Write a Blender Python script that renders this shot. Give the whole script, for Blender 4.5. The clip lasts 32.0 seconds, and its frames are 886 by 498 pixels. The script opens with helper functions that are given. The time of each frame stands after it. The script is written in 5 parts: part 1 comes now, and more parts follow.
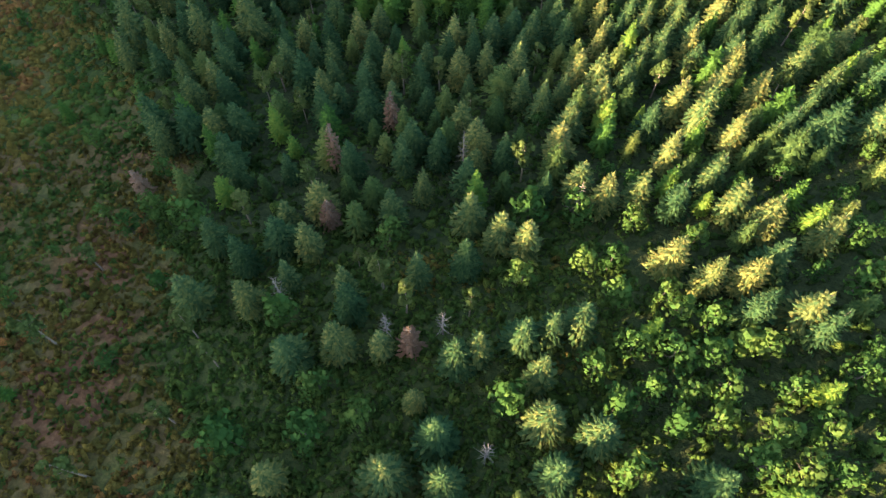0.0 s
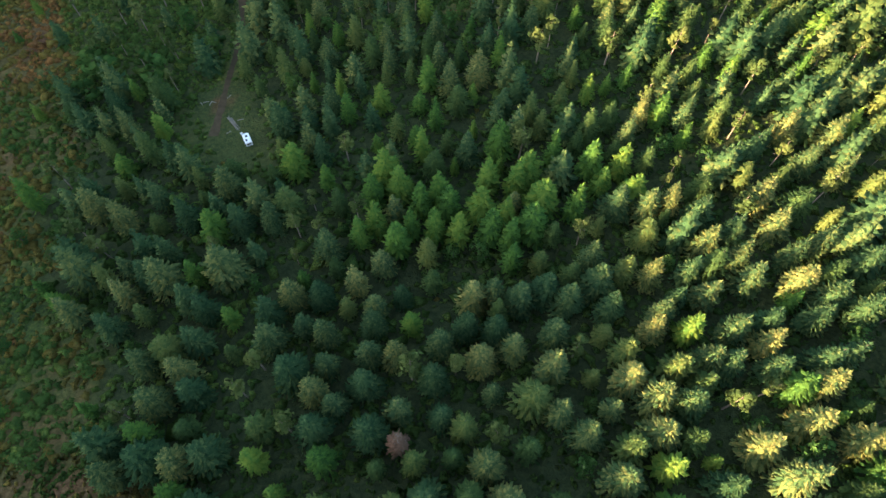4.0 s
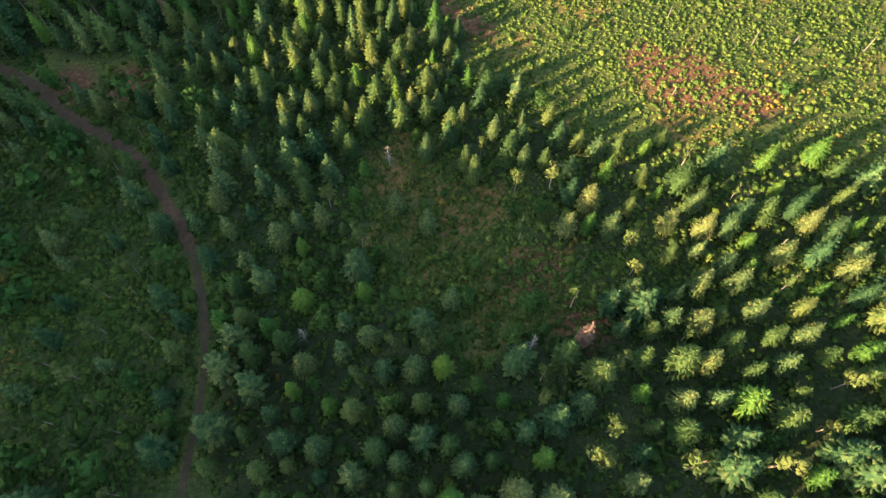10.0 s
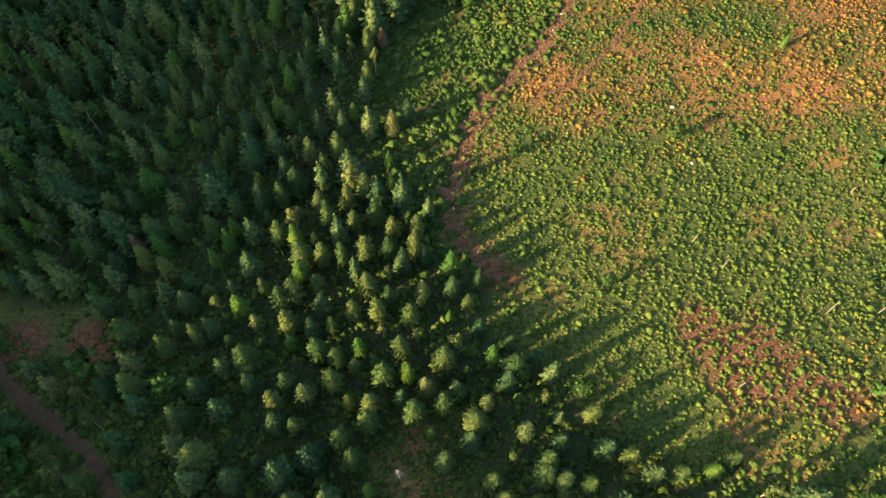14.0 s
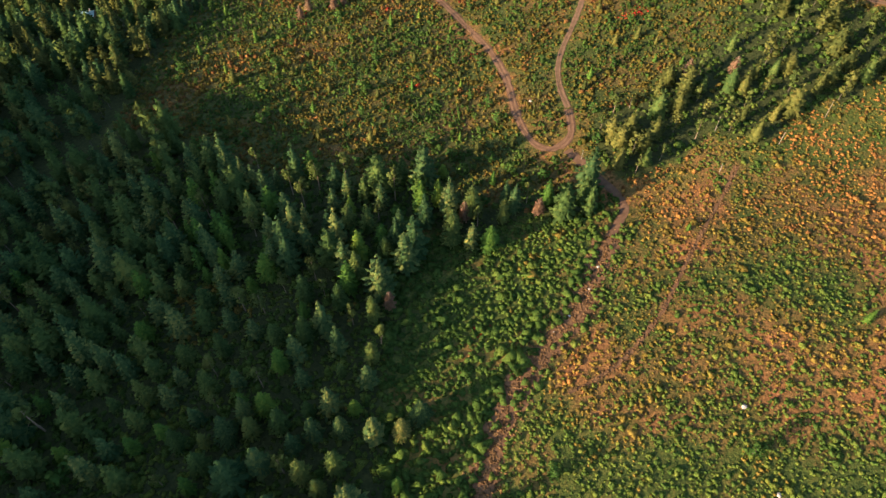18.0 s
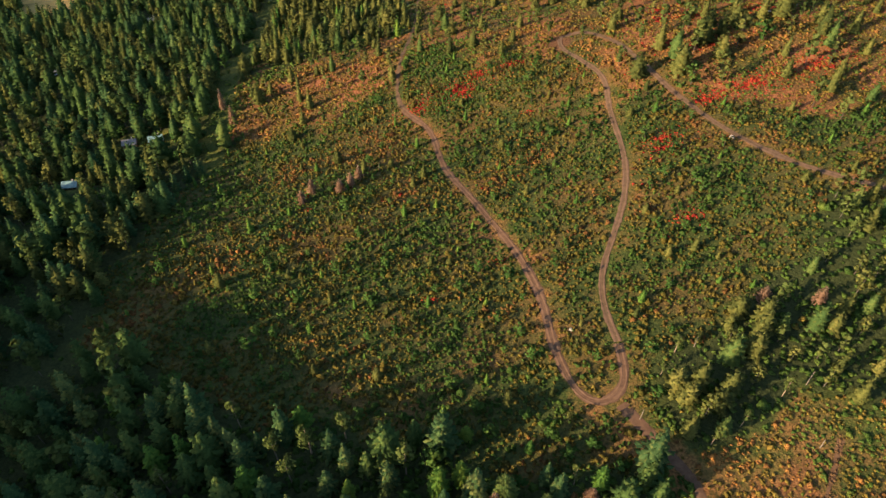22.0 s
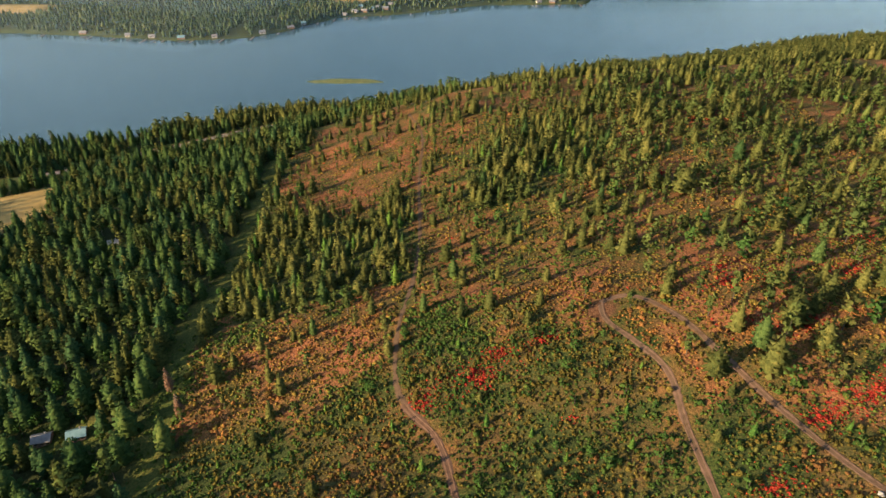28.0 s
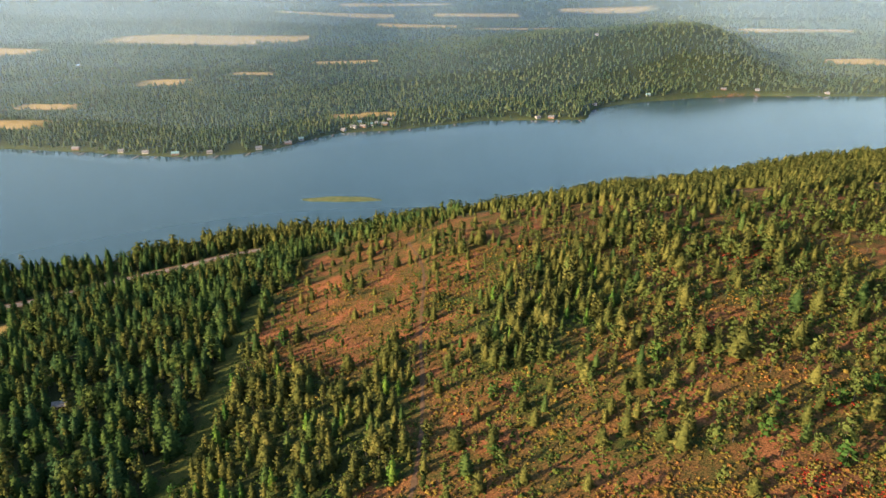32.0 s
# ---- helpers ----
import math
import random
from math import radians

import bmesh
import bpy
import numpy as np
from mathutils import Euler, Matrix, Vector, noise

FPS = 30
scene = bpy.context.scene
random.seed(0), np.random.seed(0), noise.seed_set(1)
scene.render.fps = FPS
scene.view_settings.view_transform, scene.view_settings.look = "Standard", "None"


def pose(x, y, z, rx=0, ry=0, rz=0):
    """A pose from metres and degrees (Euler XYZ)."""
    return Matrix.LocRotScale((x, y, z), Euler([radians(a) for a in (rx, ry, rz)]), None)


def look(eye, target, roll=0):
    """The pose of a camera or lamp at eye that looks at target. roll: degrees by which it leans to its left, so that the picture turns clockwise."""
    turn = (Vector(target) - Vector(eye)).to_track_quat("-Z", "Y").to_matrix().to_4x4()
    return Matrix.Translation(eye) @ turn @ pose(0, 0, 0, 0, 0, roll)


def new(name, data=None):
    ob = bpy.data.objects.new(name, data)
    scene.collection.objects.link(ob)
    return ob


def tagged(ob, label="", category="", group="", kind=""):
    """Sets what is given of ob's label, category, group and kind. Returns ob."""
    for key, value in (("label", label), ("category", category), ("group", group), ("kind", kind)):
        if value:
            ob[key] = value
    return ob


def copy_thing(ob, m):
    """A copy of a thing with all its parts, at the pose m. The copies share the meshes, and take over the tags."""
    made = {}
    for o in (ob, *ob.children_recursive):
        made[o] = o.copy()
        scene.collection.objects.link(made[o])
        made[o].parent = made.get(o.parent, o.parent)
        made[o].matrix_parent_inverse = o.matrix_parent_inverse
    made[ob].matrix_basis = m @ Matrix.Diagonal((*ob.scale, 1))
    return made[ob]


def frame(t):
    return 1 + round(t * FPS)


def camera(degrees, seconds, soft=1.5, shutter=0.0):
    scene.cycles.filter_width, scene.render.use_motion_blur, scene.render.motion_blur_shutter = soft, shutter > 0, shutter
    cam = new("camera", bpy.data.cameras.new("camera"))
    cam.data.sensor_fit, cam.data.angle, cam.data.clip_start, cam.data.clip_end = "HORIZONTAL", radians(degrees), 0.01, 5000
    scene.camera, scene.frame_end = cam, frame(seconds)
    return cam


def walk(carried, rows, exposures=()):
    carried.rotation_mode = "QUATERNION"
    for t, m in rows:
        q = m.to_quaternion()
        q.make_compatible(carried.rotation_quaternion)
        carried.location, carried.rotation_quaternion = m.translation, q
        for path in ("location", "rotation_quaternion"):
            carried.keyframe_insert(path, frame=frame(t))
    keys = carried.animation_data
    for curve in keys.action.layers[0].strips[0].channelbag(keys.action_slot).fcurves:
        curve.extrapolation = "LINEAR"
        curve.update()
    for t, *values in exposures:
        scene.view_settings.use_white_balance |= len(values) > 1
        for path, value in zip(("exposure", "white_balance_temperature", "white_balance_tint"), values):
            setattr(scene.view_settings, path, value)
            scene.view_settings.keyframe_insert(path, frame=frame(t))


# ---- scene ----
# camera and its walk: a level flight over the hill towards the lake
cam = camera(67.8, 32.0)
METRES, EYE, TILT, LEAN, TURN = 540.0, 340.0, -62.5, 0.0, 0.0
ROWS = [
    (0.0, 0.0, 0.0, 0.0, 0.0, 0.0, -0.0),
    (0.5, -0.0008, 0.007, 0.015, 0.08, -0.12, -0.15),
    (1.0, -0.0018, 0.0139, 0.0299, 0.09, -0.25, -0.17),
    (1.5, -0.0026, 0.0208, 0.0448, 0.04, -0.38, -0.09),
    (2.0, -0.0036, 0.028, 0.0593, -0.05, -0.49, -0.04),
    (2.5, -0.0043, 0.0352, 0.0737, -0.09, -0.57, -0.04),
    (3.0, -0.005, 0.0422, 0.0883, -0.09, -0.69, -0.05),
    (3.5, -0.0057, 0.0492, 0.1033, -0.09, -0.88, -0.03),
    (5.5, -0.009, 0.0776, 0.1628, -0.29, -1.54, 0.31),
    (6.0, -0.0098, 0.0848, 0.1773, -0.35, -1.63, 0.42),
    (6.5, -0.0105, 0.092, 0.192, -0.4, -1.76, 0.51),
    (7.0, -0.0114, 0.0991, 0.2065, -0.46, -1.86, 0.59),
    (7.5, -0.012, 0.1063, 0.2212, -0.46, -1.99, 0.67),
    (8.0, -0.0127, 0.1134, 0.2355, -0.48, -2.03, 0.74),
    (8.5, -0.0138, 0.1205, 0.2503, -0.54, -2.19, 0.81),
    (9.0, -0.0147, 0.1278, 0.2649, -0.58, -2.31, 0.85),
    (9.5, -0.0155, 0.135, 0.2793, -0.57, -2.46, 0.9),
    (10.0, -0.0166, 0.1419, 0.2931, -0.59, -2.56, 0.91),
    (10.5, -0.0176, 0.1485, 0.306, -0.6, -2.66, 0.95),
    (11.0, -0.0183, 0.1555, 0.3198, -0.63, -2.79, 1.03),
    (11.5, -0.019, 0.1628, 0.3343, -0.65, -2.93, 1.05),
    (12.0, -0.0199, 0.1703, 0.3489, -0.65, -2.66, 1.03),
    (12.5, -0.0208, 0.1778, 0.3634, -0.67, -1.63, 1.03),
    (13.0, -0.0218, 0.1852, 0.3775, -0.69, -0.61, 0.99),
    (13.5, -0.0229, 0.1925, 0.3918, -0.75, 0.37, 0.98),
    (14.0, -0.0239, 0.1997, 0.4058, -0.81, 1.39, 0.98),
    (14.5, -0.0247, 0.207, 0.4198, -0.82, 2.39, 0.99),
    (16.5, -0.0286, 0.2363, 0.4772, -0.94, 6.03, 1.01),
    (17.0, -0.0293, 0.2435, 0.4917, -0.85, 7.0, 0.94),
    (17.5, -0.0304, 0.2508, 0.5059, -0.9, 8.02, 0.97),
    (18.0, -0.0312, 0.258, 0.5198, -0.9, 9.0, 1.0),
    (18.5, -0.0319, 0.2655, 0.5334, -0.78, 10.02, 0.87),
    (19.0, -0.0327, 0.273, 0.5469, -0.73, 11.02, 0.84),
    (19.5, -0.0334, 0.2804, 0.5605, -0.71, 12.0, 0.84),
    (20.0, -0.0342, 0.2879, 0.5737, -0.6, 13.01, 0.7),
    (20.5, -0.0349, 0.2952, 0.5868, -0.56, 13.99, 0.56),
    (21.0, -0.0356, 0.3025, 0.5997, -0.49, 14.97, 0.42),
    (21.5, -0.0364, 0.3098, 0.6129, -0.47, 15.89, 0.33),
    (22.0, -0.0372, 0.3169, 0.6263, -0.42, 16.8, 0.24),
    (22.5, -0.0382, 0.3242, 0.6395, -0.4, 17.74, 0.16),
    (23.0, -0.0391, 0.3312, 0.653, -0.39, 18.69, 0.15),
    (23.5, -0.0398, 0.3384, 0.6665, -0.38, 19.68, 0.19),
    (24.0, -0.0407, 0.3455, 0.68, -0.4, 20.68, 0.25),
    (24.5, -0.0415, 0.3526, 0.6934, -0.4, 21.73, 0.29),
    (25.0, -0.0425, 0.3599, 0.7064, -0.57, 22.8, 0.54),
    (25.5, -0.0432, 0.3671, 0.7199, -0.64, 23.84, 0.69),
    (27.5, -0.0464, 0.3952, 0.7728, -0.68, 28.14, 0.79),
    (28.0, -0.0472, 0.4025, 0.7857, -0.69, 29.28, 0.8),
    (28.5, -0.0479, 0.41, 0.7985, -0.68, 30.38, 0.82),
    (29.0, -0.0488, 0.4174, 0.8113, -0.74, 31.48, 0.88),
    (29.5, -0.0496, 0.4246, 0.8237, -0.76, 32.57, 0.88),
    (30.0, -0.0505, 0.4318, 0.8361, -0.8, 33.64, 0.92),
    (30.5, -0.0513, 0.439, 0.8486, -0.84, 34.72, 0.97),
    (31.0, -0.052, 0.4461, 0.8612, -0.85, 35.81, 0.98),
    (31.5, -0.0528, 0.4532, 0.8736, -0.87, 36.91, 0.99),
    (32.0, -0.0537, 0.4602, 0.8858, -0.88, 38.03, 1.01),
]
EXPOSURES = [(0.0, 3.25), (4.0, 3.2), (9.0, 3.05), (14.0, 2.5), (19.0, 1.93), (26.0, 1.52), (32.0, 1.75)]
walk(cam, [(t, pose(0, 0, EYE, TILT, LEAN, TURN) @ pose(METRES * x, METRES * y, METRES * z, 90 + pitch, roll, yaw)) for t, x, y, z, yaw, pitch, roll in ROWS], EXPOSURES)

# world and sun: low evening sun from behind on the left
SUN_AZ, SUN_EL = 207.0, 16.0           # degrees from +x towards +y, and above the horizon
world = bpy.data.worlds.new("world")
scene.world = world
world.use_nodes = True
wn = world.node_tree.nodes
sky = wn.new("ShaderNodeTexSky")
sky.sky_type, sky.sun_disc = "NISHITA", False
sky.sun_elevation, sky.sun_rotation = radians(SUN_EL), radians(90 - SUN_AZ)
sky.altitude, sky.air_density, sky.dust_density = 600, 1.2, 2.0
wn["Background"].inputs["Strength"].default_value = 0.092
world.node_tree.links.new(sky.outputs[0], wn["Background"].inputs["Color"])
sun = new("sun", bpy.data.lights.new("sun", "SUN"))
sun.data.energy, sun.data.angle, sun.data.color = 5.0, radians(0.6), (1.0, 0.70, 0.41)
sv = Vector((math.cos(radians(SUN_AZ)) * math.cos(radians(SUN_EL)), math.sin(radians(SUN_AZ)) * math.cos(radians(SUN_EL)), math.sin(radians(SUN_EL))))
sun.matrix_world = look(sv * 900 + Vector((0, 500, 200)), Vector((0, 500, 200)))


# ---- materials ----
def material(name, rough=0.8, spec=0.3):
    m = bpy.data.materials.new(name)
    m.use_nodes = True
    b = m.node_tree.nodes["Principled BSDF"]
    b.inputs["Roughness"].default_value = rough
    b.inputs["Specular IOR Level"].default_value = spec
    return m, m.node_tree.nodes, m.node_tree.links, b


def ramp(nodes, links, fac, stops):
    r = nodes.new("ShaderNodeValToRGB")
    while len(r.color_ramp.elements) < len(stops):
        r.color_ramp.elements.new(0.5)
    for e, (p, c) in zip(r.color_ramp.elements, stops):
        e.position, e.color = p, (*c, 1)
    links.new(fac, r.inputs[0])
    return r.outputs[0]


def noise_tex(nodes, links, scale, detail=3.0, rough=0.6, coord="Object"):
    tc = nodes.new("ShaderNodeTexCoord")
    n = nodes.new("ShaderNodeTexNoise")
    n.inputs["Scale"].default_value, n.inputs["Detail"].default_value, n.inputs["Roughness"].default_value = scale, detail, rough
    links.new(tc.outputs[coord], n.inputs["Vector"])
    return n.outputs["Fac"]


def mixed(nodes, links, fac, a, b, blend="MIX"):
    m = nodes.new("ShaderNodeMix")
    m.data_type, m.blend_type = "RGBA", blend
    for socket, v in ((m.inputs[0], fac), (m.inputs[6], a), (m.inputs[7], b)):
        if isinstance(v, (int, float)):
            socket.default_value = v
        elif isinstance(v, tuple):
            socket.default_value = (*v, 1)
        else:
            links.new(v, socket)
    return m.outputs[2]


def maths(nodes, links, op, a, b=0.0, clamp=False):
    m = nodes.new("ShaderNodeMath")
    m.operation, m.use_clamp = op, clamp
    for socket, v in ((m.inputs[0], a), (m.inputs[1], b)):
        if isinstance(v, (int, float)):
            socket.default_value = v
        else:
            links.new(v, socket)
    return m.outputs[0]


def foliage(name, stops, stuff=False, scale=1.3, through_light=0.25, rough=0.6, gaps=5.5, open_share=0.36, soft=0.65):
    """Leaves or needles: a tone per plant, mottled within it, partly letting light through, with ragged gaps between the sprays."""
    m, n, l, b = material(name, rough, 0.0)
    if stuff:
        a = n.new("ShaderNodeAttribute")
        a.attribute_name = "tone"
        tone = a.outputs["Fac"]
    else:
        tone = n.new("ShaderNodeObjectInfo").outputs["Random"]
    mott = maths(n, l, "MULTIPLY_ADD", noise_tex(n, l, scale, 2.0), 0.9)
    mott.node.inputs[2].default_value = -0.45
    spray = maths(n, l, "MULTIPLY_ADD", n.new("ShaderNodeNewGeometry").outputs["Random Per Island"], 0.5)
    spray.node.inputs[2].default_value = -0.25
    tone = maths(n, l, "MULTIPLY_ADD", tone, 0.6)
    tone.node.inputs[2].default_value = 0.2
    col = ramp(n, l, maths(n, l, "ADD", maths(n, l, "ADD", tone, mott), spray, True), stops)
    l.new(col, b.inputs["Base Color"])
    lie, turn, lay = n.new("ShaderNodeAttribute"), n.new("ShaderNodeVectorTransform"), n.new("ShaderNodeMix")
    lie.attribute_name = "out"
    turn.vector_type, turn.convert_from, turn.convert_to = "NORMAL", "OBJECT", "WORLD"
    l.new(lie.outputs["Vector"], turn.inputs[0])
    lay.data_type = "VECTOR"
    lay.inputs[0].default_value = soft
    l.new(n.new("ShaderNodeNewGeometry").outputs["Normal"], lay.inputs[4])
    l.new(turn.outputs[0], lay.inputs[5])
    unit = n.new("ShaderNodeVectorMath")
    unit.operation = "NORMALIZE"
    l.new(lay.outputs[1], unit.inputs[0])
    face = unit.outputs[0]
    t = n.new("ShaderNodeBsdfTranslucent")
    l.new(col, t.inputs["Color"])
    mx = n.new("ShaderNodeMixShader")
    mx.inputs[0].default_value = through_light
    l.new(b.outputs[0], mx.inputs[1])
    l.new(t.outputs[0], mx.inputs[2])
    if gaps:
        tp, cut = n.new("ShaderNodeBsdfTransparent"), n.new("ShaderNodeMixShader")
        grain = noise_tex(n, l, gaps, 2.0, 0.7)
        l.new(maths(n, l, "GREATER_THAN", grain, open_share), cut.inputs[0])
        l.new(tp.outputs[0], cut.inputs[1])
        l.new(mx.outputs[0], cut.inputs[2])
        mx = cut
        bp = n.new("ShaderNodeBump")
        bp.inputs["Strength"].default_value, bp.inputs["Distance"].default_value = 0.6, 0.2
        l.new(grain, bp.inputs["Height"])
        l.new(face, bp.inputs["Normal"])
        face = bp.outputs[0]
    l.new(face, b.inputs["Normal"])
    l.new(mx.outputs[0], n["Material Output"].inputs["Surface"])
    return m


def plain(name, c1, c2, scale=3.0, rough=0.8, spec=0.3, metal=0.0, bump=0.0):
    m, n, l, b = material(name, rough, spec)
    f = noise_tex(n, l, scale, 4.0)
    l.new(ramp(n, l, f, [(0.3, c1), (0.7, c2)]), b.inputs["Base Color"])
    b.inputs["Metallic"].default_value = metal
    if bump:
        bp = n.new("ShaderNodeBump")
        bp.inputs["Strength"].default_value = bump
        l.new(f, bp.inputs["Height"])
        l.new(bp.outputs[0], b.inputs["Normal"])
    return m


SPRUCE = [(0.0, (0.022, 0.058, 0.027)), (0.45, (0.056, 0.107, 0.042)), (0.8, (0.15, 0.178, 0.058)), (1.0, (0.28, 0.26, 0.08))]
FIR = [(0.0, (0.034, 0.09, 0.024)), (0.5, (0.08, 0.165, 0.032)), (1.0, (0.17, 0.235, 0.04))]
PINE = [(0.0, (0.04, 0.068, 0.022)), (0.5, (0.078, 0.11, 0.033)), (1.0, (0.125, 0.145, 0.043))]
BROAD = [(0.0, (0.03, 0.075, 0.021)), (0.5, (0.054, 0.116, 0.029)), (1.0, (0.10, 0.152, 0.037))]
m_spruce, m_spruce_s = foliage("spruce_needles", SPRUCE), foliage("spruce_needles_wood", SPRUCE, True, gaps=3.0)
HEMLOCK = [(0.0, (0.03, 0.066, 0.024)), (0.5, (0.07, 0.118, 0.036)), (1.0, (0.155, 0.18, 0.05))]
SCRUB = [(0.0, (0.034, 0.052, 0.019)), (0.5, (0.1, 0.114, 0.034)), (1.0, (0.2, 0.188, 0.056))]
m_scrub = foliage("scrub_pine_needles", SCRUB, True, 0.9, gaps=3.0)
m_hemlock, m_hemlock_s = foliage("hemlock_needles", HEMLOCK), foliage("hemlock_needles_wood", HEMLOCK, True, gaps=3.0)
m_fir, m_fir_s = foliage("fir_needles", FIR), foliage("fir_needles_wood", FIR, True, gaps=3.0)
m_pine, m_pine_s = foliage("pine_needles", PINE), foliage("pine_needles_wood", PINE, True, gaps=3.0)
m_broad, m_broad_s = foliage("broad_leaves", BROAD, through_light=0.35), foliage("broad_leaves_wood", BROAD, True, through_light=0.35, gaps=0)
m_dead_red = foliage("dry_red_needles", [(0.0, (0.14, 0.085, 0.055)), (1.0, (0.27, 0.17, 0.115))], rough=0.9)
m_bark = plain("bark", (0.04, 0.035, 0.03), (0.09, 0.08, 0.068), 2.5, 0.95, bump=0.4)
m_bark_pale = plain("bleached_wood", (0.11, 0.095, 0.08), (0.20, 0.175, 0.15), 2.0, 0.9, bump=0.3)
m_bark_pine = plain("pine_bark", (0.12, 0.09, 0.065), (0.24, 0.19, 0.15), 2.0, 0.95, bump=0.3)
m_dead = plain("dead_wood", (0.15, 0.12, 0.10), (0.28, 0.24, 0.20), 2.0, 0.95)
m_shrub_green = foliage("green_shrub_leaves", [(0.0, (0.031, 0.067, 0.018)), (0.5, (0.065, 0.113, 0.026)), (1.0, (0.15, 0.18, 0.038))], True, 3.0, 0.2, gaps=4.0, open_share=0.45)
m_shrub_yellow = foliage("yellowing_shrub_leaves", [(0.0, (0.072, 0.068, 0.018)), (0.5, (0.13, 0.105, 0.027)), (1.0, (0.25, 0.18, 0.043))], True, 3.0, 0.2, gaps=4.0, open_share=0.45)
m_shrub_orange = foliage("rust_shrub_leaves", [(0.0, (0.085, 0.047, 0.022)), (0.5, (0.18, 0.092, 0.035)), (1.0, (0.36, 0.18, 0.055))], True, 3.0, 0.2, gaps=4.0, open_share=0.45)
m_shrub_red = foliage("red_shrub_leaves", [(0.0, (0.16, 0.02, 0.018)), (0.5, (0.30, 0.032, 0.025)), (1.0, (0.36, 0.08, 0.032))], True, 3.0, 0.2, gaps=4.0, open_share=0.45)
m_litter = foliage("dry_brown_brush", [(0.0, (0.06, 0.038, 0.02)), (0.5, (0.12, 0.072, 0.036)), (1.0, (0.20, 0.125, 0.06))], True, 3.0, 0.1, gaps=4.0, open_share=0.42)
m_dirt = plain("trodden_dirt", (0.09, 0.058, 0.04), (0.17, 0.11, 0.076), 0.35, 0.95, 0.1, bump=0.5)


def worn_earth(name, c1, c2, cover, border):
    """Bare earth whose borders fray into the growth beside it; cover: how far grass has taken it back."""
    m, n, l, b = material(name, 0.95, 0.1)
    f, big = noise_tex(n, l, 0.55, 4.0, 0.65), noise_tex(n, l, 0.16, 3.0, 0.6)
    l.new(ramp(n, l, f, [(0.3, c1), (0.7, c2)]), b.inputs["Base Color"])
    bp = n.new("ShaderNodeBump")
    bp.inputs["Strength"].default_value, bp.inputs["Distance"].default_value = 0.6, 0.3
    l.new(f, bp.inputs["Height"])
    l.new(bp.outputs[0], b.inputs["Normal"])
    across = n.new("ShaderNodeAttribute")
    across.attribute_name = "tone"
    share = maths(n, l, "ADD", maths(n, l, "MULTIPLY", across.outputs["Fac"], border), maths(n, l, "MULTIPLY", maths(n, l, "ADD", f, big), 0.5))
    tp, cut = n.new("ShaderNodeBsdfTransparent"), n.new("ShaderNodeMixShader")
    l.new(maths(n, l, "GREATER_THAN", share, cover), cut.inputs[0])
    l.new(tp.outputs[0], cut.inputs[1])
    l.new(b.outputs[0], cut.inputs[2])
    l.new(cut.outputs[0], n["Material Output"].inputs["Surface"])
    return m


m_track = worn_earth("trodden_track_earth", (0.07, 0.042, 0.028), (0.125, 0.075, 0.05), 0.5, 0.5)
m_track_grassy = worn_earth("grassy_track_earth", (0.07, 0.048, 0.03), (0.12, 0.078, 0.05), 0.56, 0.25)
m_rut = worn_earth("bare_wheel_rut", (0.09, 0.054, 0.035), (0.155, 0.094, 0.062), 0.42, 0.3)
m_rut_grassy = worn_earth("shallow_wheel_rut", (0.085, 0.055, 0.038), (0.15, 0.095, 0.065), 0.47, 0.2)
m_path = worn_earth("dark_path_earth", (0.045, 0.029, 0.018), (0.09, 0.055, 0.032), 0.5, 0.6)
m_path_grown = worn_earth("overgrown_path_earth", (0.04, 0.03, 0.017), (0.075, 0.052, 0.03), 0.6, 0.5)
m_scar = worn_earth("reddish_eroded_earth", (0.075, 0.043, 0.025), (0.145, 0.083, 0.047), 0.66, 0.5)
m_asphalt = plain("worn_asphalt", (0.11, 0.10, 0.095), (0.20, 0.18, 0.165), 0.4, 0.9, 0.2)
m_white = plain("white_painted_metal", (0.72, 0.73, 0.74), (0.82, 0.83, 0.83), 1.0, 0.35, 0.5)
m_glass = plain("dark_window_glass", (0.015, 0.018, 0.02), (0.03, 0.033, 0.035), 1.0, 0.08, 0.6)
m_rubber = plain("tyre_rubber", (0.015, 0.015, 0.015), (0.03, 0.03, 0.03), 4.0, 0.9)
m_wall = plain("pale_house_wall", (0.26, 0.25, 0.23), (0.38, 0.365, 0.34), 0.5, 0.85)
m_wall_brown = plain("brown_house_wall", (0.16, 0.10, 0.07), (0.24, 0.16, 0.11), 0.5, 0.85)
m_roof = plain("grey_roof", (0.12, 0.12, 0.125), (0.21, 0.21, 0.215), 0.6, 0.7)
m_roof_blue = plain("blue_green_metal_roof", (0.10, 0.20, 0.22), (0.17, 0.29, 0.31), 0.6, 0.45, 0.5)
m_roof_white = plain("white_metal_roof", (0.11, 0.12, 0.13), (0.17, 0.18, 0.195), 0.6, 0.45, 0.5)
m_stone = plain("grey_stone", (0.24, 0.22, 0.20), (0.42, 0.40, 0.37), 1.0, 0.9, bump=0.4)
m_door = plain("dark_door", (0.06, 0.05, 0.045), (0.11, 0.09, 0.08), 2.0, 0.6)

